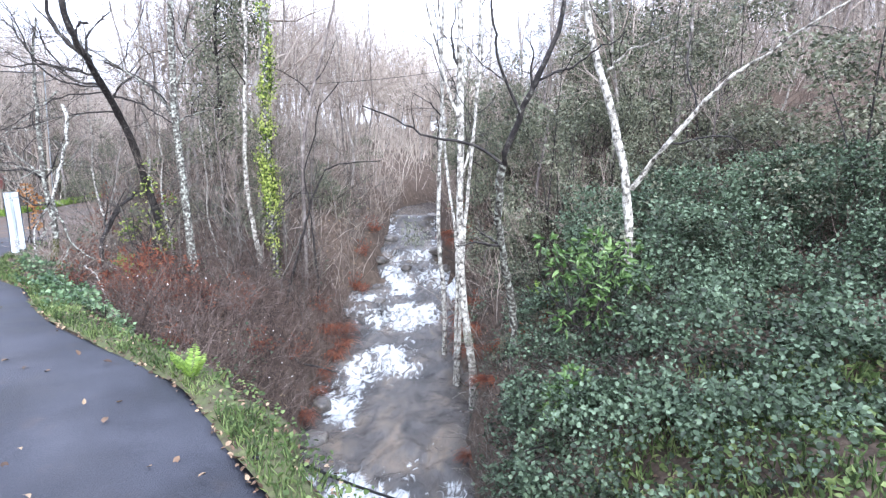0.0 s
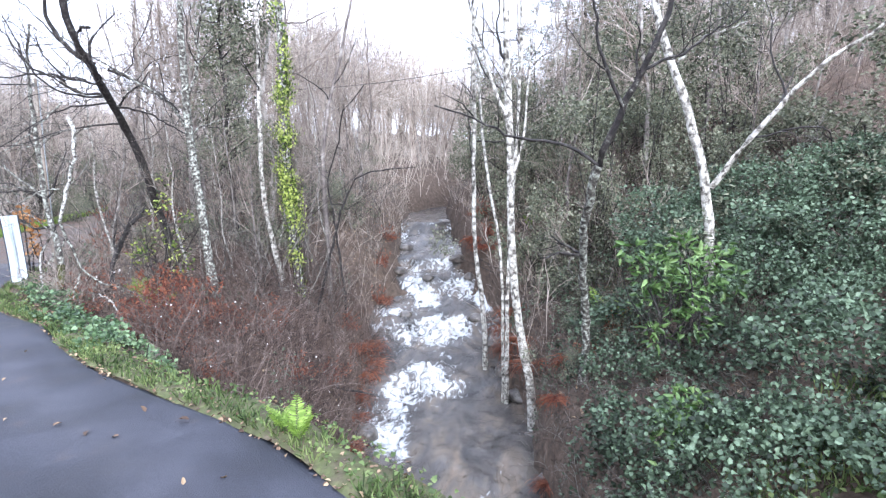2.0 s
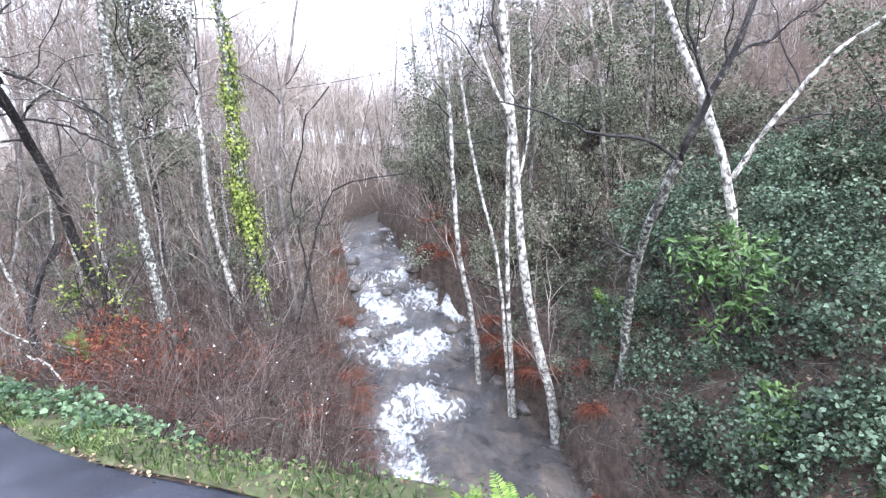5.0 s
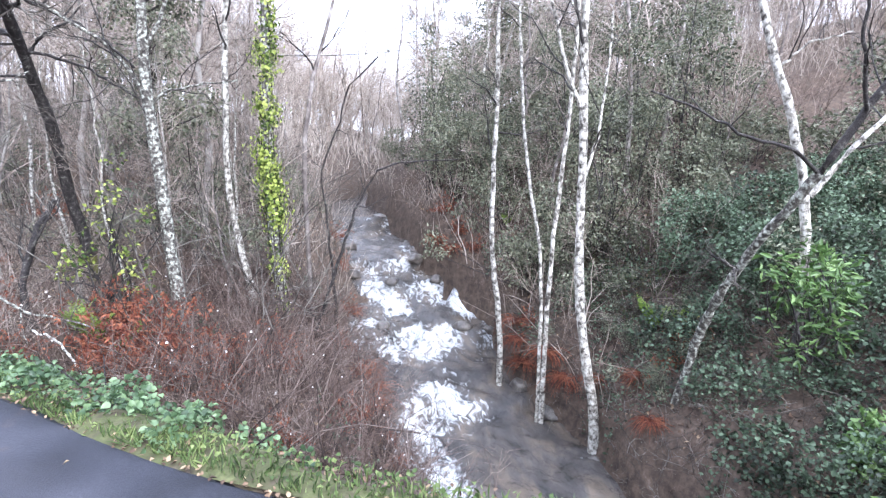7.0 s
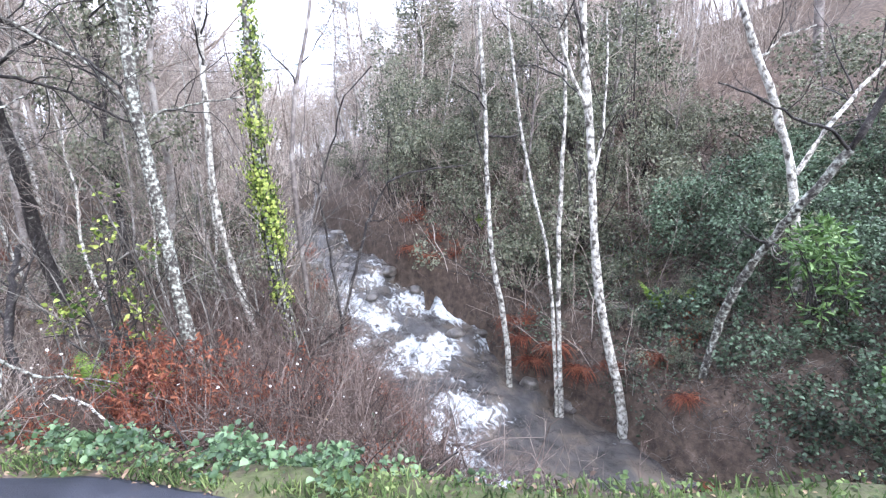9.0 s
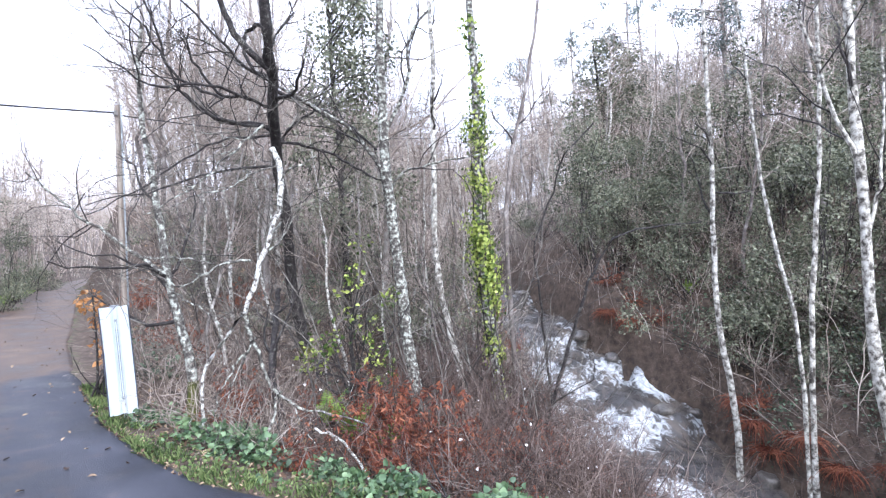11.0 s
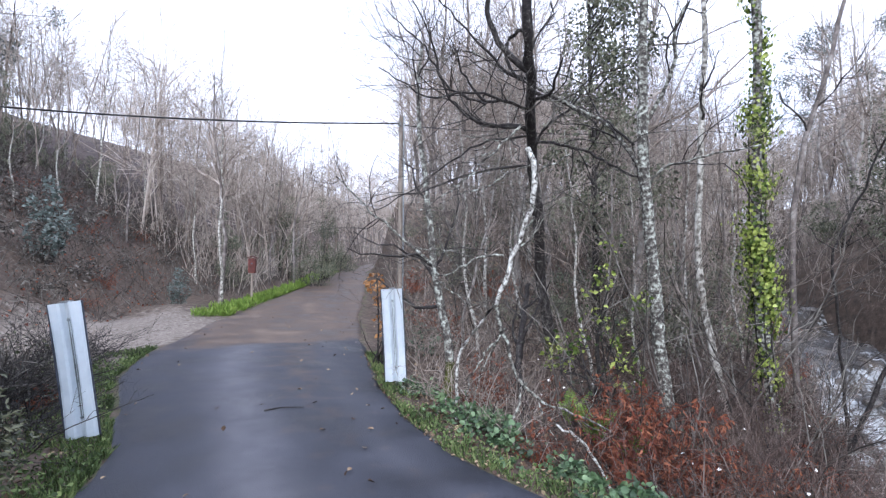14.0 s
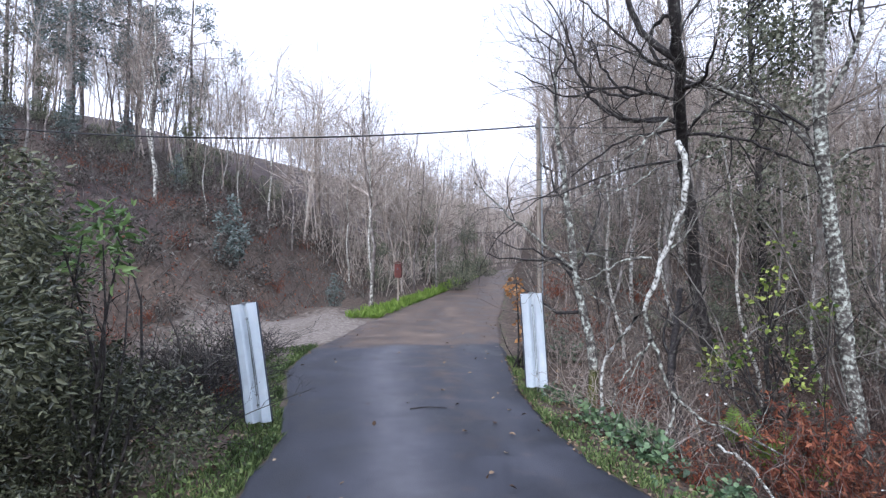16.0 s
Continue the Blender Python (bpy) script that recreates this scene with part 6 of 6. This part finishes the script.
scrub_spots = [(x, y, float(rs.uniform(0.7, 1.5))) for x, y in spots(58, (-27, -11.5, 7, 24), rs, 0.9, [], lambda x, y: 0.4 < -(x + 13.6) - 0.62 * (y - 13) < 11)]
place(bracken(83, 22, 0.85, DTWIG, 2, "scrub_clump", "low clump of dark leafless scrub on the hillside", "hillside scrub clumps"), scrub_spots)
heath = [(x, y, float(rs.uniform(0.6, 1.1))) for x, y in spots(26, (-24, -11.5, 8, 22), rs, 0.9, [], lambda x, y: 0.2 < -(x + 13.6) - 0.62 * (y - 13) < 9)]
place(bracken(85, 20, 0.7, RUST, 2, "bracken_clump", "sparse clump of dead brown bracken on the hillside", "hillside bracken"), heath)


# ---- things by the road ----
def box(bm, cx, cy, cz, sx, sy, sz, turn=None):
    r = bmesh.ops.create_cube(bm, size=1.0, matrix=Matrix.Translation((cx, cy, cz)) @ (turn or Matrix.Identity(4)) @ Matrix.Diagonal((sx, sy, sz, 1)))
    return r["verts"]


def marker_post(at, turn, lean_x, lean_y):
    """Upright white sheet-steel panel, folded to a shallow trough over a steel stake."""
    root = thing("marker_post", at, "white folded steel road marker panel on a steel stake", "marker post", "road marker posts")
    root.matrix_basis = pose(*at, lean_x, lean_y, turn)
    prof = [(-0.134, 0.034), (-0.13, 0.018), (-0.105, 0.004), (-0.052, 0.0), (-0.034, 0.012), (-0.018, 0.056), (0.018, 0.056), (0.034, 0.012), (0.052, 0.0), (0.105, 0.004), (0.13, 0.018), (0.134, 0.034)]
    n, levels = len(prof), 14
    bm = bmesh.new()
    rows = []
    for k in range(levels):
        z = 0.06 + 1.14 * k / (levels - 1)
        bend = 0.02 * math.sin(math.pi * k / (levels - 1))
        rows.append([bm.verts.new((px, py + bend, z)) for px, py in prof])
    for a, b in zip(rows[:-1], rows[1:]):
        for i in range(n - 1):
            bm.faces.new((a[i], a[i + 1], b[i + 1], b[i]))
    g = bmesh.ops.solidify(bm, geom=bm.faces[:], thickness=0.004)
    bmesh.ops.recalc_face_normals(bm, faces=bm.faces[:])
    panel = part("panel", bm, PANEL, root, "white enamelled panel with a grey centre groove")
    for sx in (-0.138, 0.138):
        bm = bmesh.new()
        box(bm, sx, 0.032, 0.63, 0.008, 0.02, 1.14)
        bmesh.ops.bevel(bm, geom=bm.edges[:], offset=0.002, segments=1, affect="EDGES")
        part("edge_strip", bm, DARKEDGE, panel)
    bm = bmesh.new()
    for cx, sy, sx in ((0, 0.006, 0.022), (-0.009, 0.03, 0.005), (0.009, 0.03, 0.005)):
        box(bm, cx, 0.078 if sy > 0.01 else 0.092, 0.42, sx, sy, 1.52)
    part("stake", bm, STEEL, root, "grey galvanised stake")
    for z in (0.22, 1.05):
        bm = bmesh.new()
        bmesh.ops.create_cone(bm, cap_ends=True, segments=6, radius1=0.012, radius2=0.012, depth=0.012, matrix=Matrix.Translation((0, 0.052, z)) @ Matrix.Rotation(radians(90), 4, "X"))
        part("bolt", bm, STEEL, panel)
    bm = bmesh.new()
    box(bm, 0, 0.06, 1.205, 0.08, 0.06, 0.016)
    bmesh.ops.bevel(bm, geom=bm.edges[:], offset=0.004, segments=2, affect="EDGES")
    part("cap", bm, STEEL, root)
    return root


marker_post((-4.98, 11.22, -0.04), 14, 0, -4)
marker_post((-6.42, 8.36, -0.06), 28, 0, -9)


def utility_pole(x, y, h):
    z0 = ground_z(x, y)
    root = thing("utility_pole", (x, y, z0), "slim weathered timber pole carrying a cable", "utility pole")
    zz = np.linspace(-0.3, h - z0, 12)
    P = np.stack([0.02 * np.sin(zz), 0.015 * np.cos(zz * 1.3), zz], 1)[None]
    link_mesh("pole", *tubes(P, np.linspace(0.042, 0.032, 12)[None], 12), POLEWOOD, root, smooth=True)
    P2 = P[:, 2:] + np.array([0.06, -0.02, 0])
    link_mesh("conduit", *tubes(P2, np.full(P2.shape[:2], 0.011), 6), STEEL, root, smooth=True)
    bm = bmesh.new()
    bmesh.ops.create_cone(bm, cap_ends=True, segments=10, radius1=0.03, radius2=0.02, depth=0.07, matrix=Matrix.Translation((0, -0.06, h - z0 - 0.12)))
    part("insulator", bm, CONCRETE, root)
    return root


utility_pole(-5.75, 12.75, 3.75)


def cable(a, b, sag, r, name, label):
    t = np.linspace(0, 1, 40)[:, None]
    P = np.array(a) * (1 - t) + np.array(b) * t - np.array([0, 0, 1]) * sag * 4 * t * (1 - t)
    return tagged(link_mesh(name, *tubes(P[None], np.full((1, 40), r), 6), RUBBER, smooth=True), label, "cable")


cable((-5.75, 12.68, 3.63), (-15.2, 7.3, 4.05), 0.25, 0.013, "overhead_cable", "black overhead cable strung across the road")
cable((-5.75, 12.82, 3.63), (2.5, 21, 5.5), 0.4, 0.008, "overhead_cable", "thin black overhead cable running into the wood")
# the hose that hangs over the bridge edge
hp = resample([(3.15, 5.15, 0.03), (3.3, 5.38, -0.1), (3.45, 5.85, -0.5), (3.75, 6.4, -0.95), (4.3, 7.2, -1.7), (4.9, 8.0, -1.3)], 30)[None]
tagged(link_mesh("hose", *tubes(hp, np.full((1, 30), 0.010), 8), RUBBER, smooth=True), "black plastic hose hanging over the stream", "hose")


def bird_box(x, y):
    z = ground_z(x, y)
    root = thing("nest_box", (x, y, z), "small faded red wooden box on a post", "box on post")
    root.rotation_euler = (0, 0, radians(30))
    bm = bmesh.new()
    bmesh.ops.create_cone(bm, cap_ends=True, segments=10, radius1=0.045, radius2=0.04, depth=1.3, matrix=Matrix.Translation((0, 0, 0.45)))
    part("post", bm, POLEWOOD, root)
    bm = bmesh.new()
    box(bm, 0, 0, 1.25, 0.24, 0.2, 0.5)
    bmesh.ops.bevel(bm, geom=bm.edges[:], offset=0.012, segments=2, affect="EDGES")
    part("body", bm, REDPAINT, root)
    bm = bmesh.new()
    for s in (-1, 1):
        box(bm, s * 0.07, 0, 1.545, 0.17, 0.26, 0.02, Matrix.Rotation(radians(24 * s), 4, "Y"))
    part("roof", bm, REDPAINT, root)
    bm = bmesh.new()
    bmesh.ops.create_cone(bm, cap_ends=True, segments=12, radius1=0.03, radius2=0.03, depth=0.02, matrix=Matrix.Translation((0, -0.105, 1.32)) @ Matrix.Rotation(radians(90), 4, "X"))
    part("entrance_hole", bm, DARKEDGE, root)


bird_box(-14.9, 19.6)

# withered orange-leaved sprig beside the pole
shrub("oak_sprig", (-5.85, 12.35, ground_z(-5.85, 12.35)), [(0, 0, 0.75, 0.14), (0.05, 0.05, 1.0, 0.15), (-0.1, 0, 1.2, 0.13), (0.1, 0, 0.5, 0.1)], 260, 0.07, ORANGE, "young oak sprig with withered orange leaves", seed=91, slim=0.4, stem_n=8, stem_len=0.5)


def rock(at, size, seed, label="dark wet rounded stone in the stream"):
    bm = bmesh.new()
    bmesh.ops.create_icosphere(bm, subdivisions=3, radius=1.0)
    off = Vector((seed * 3.1, seed * 1.7, 0))
    for v in bm.verts:
        k = 1 + 0.35 * noise.noise(v.co * 1.2 + off) + 0.12 * noise.noise(v.co * 3 + off)
        v.co = Vector((v.co.x * size[0], v.co.y * size[1], v.co.z * size[2])) * k
    ob = part("rock", bm, ROCK, smooth=True)
    ob.matrix_basis = pose(*at, 0, 0, seed * 47)
    return tagged(ob, label, "rock", "stream stones")


rr_ = np.random.default_rng(95)
for i, (x, y) in enumerate([(0.55, 14.4), (2.42, 16.6), (3.2, 14.75), (0.6, 15.3), (0.95, 12.4), (1.2, 10.9), (3.6, 12.3), (3.75, 11.0), (2.0, 17.4), (0.5, 17.0), (1.35, 16.5), (2.7, 14.9), (1.05, 15.0), (0.2, 20.3), (1.3, 20.4), (3.9, 9.9), (1.5, 9.8), (0.85, 13.6), (3.3, 13.0), (0.4, 18.4), (1.9, 18.6)]):
    s = rr_.uniform(0.1, 0.2)
    zw = float(np.interp(y, WY, WZ))
    rock((x, y, zw - 0.02), (s * rr_.uniform(0.9, 1.6), s, s * rr_.uniform(0.6, 0.9)), i + 1)


# fallen leaves and a stick on the asphalt
def road_leaves():
    rng = np.random.default_rng(97)
    x, y = rng.uniform(-12, 6, 1500), rng.uniform(0.5, 20, 1500)
    k = road_reach(x, y) < -0.1
    x, y = x[k][:260], y[k][:260]
    pos = np.stack([x, y, road_rise(x, y) + 0.004], 1)
    stuff("fallen_leaves", scatter_leaves(pos, rng, 0.055, 0.3, 0.0, flat=5.0), DRYLEAF, "scattered brown and yellow leaves on the asphalt", "leaves")


road_leaves()
sp = resample([(-5.6, 9.6, 0.012), (-5.5, 9.75, 0.02), (-5.32, 9.86, 0.014)], 10)[None]
tagged(link_mesh("stick", *tubes(sp, np.linspace(0.008, 0.004, 10)[None], 5), DARK), "thin broken stick lying on the asphalt", "stick")
sp = resample([(1.3, 11.3, -1.85), (1.0, 11.25, -1.75), (0.6, 11.3, -1.75), (0.1, 11.2, -1.2)], 16)[None]
tagged(link_mesh("driftwood", *tubes(sp, np.linspace(0.012, 0.03, 16)[None], 6), DARK), "dark fallen branch reaching over the water", "branch")
lg = resample([(-4.2, 10.55, -0.42), (-3.4, 10.75, -0.52), (-2.6, 10.95, -0.55), (-1.9, 11.0, -0.62)], 14)[None]
tagged(link_mesh("log", *tubes(lg, np.linspace(0.09, 0.07, 14)[None], 10), DARK, smooth=True), "dark rotting log on the woodland floor", "log")
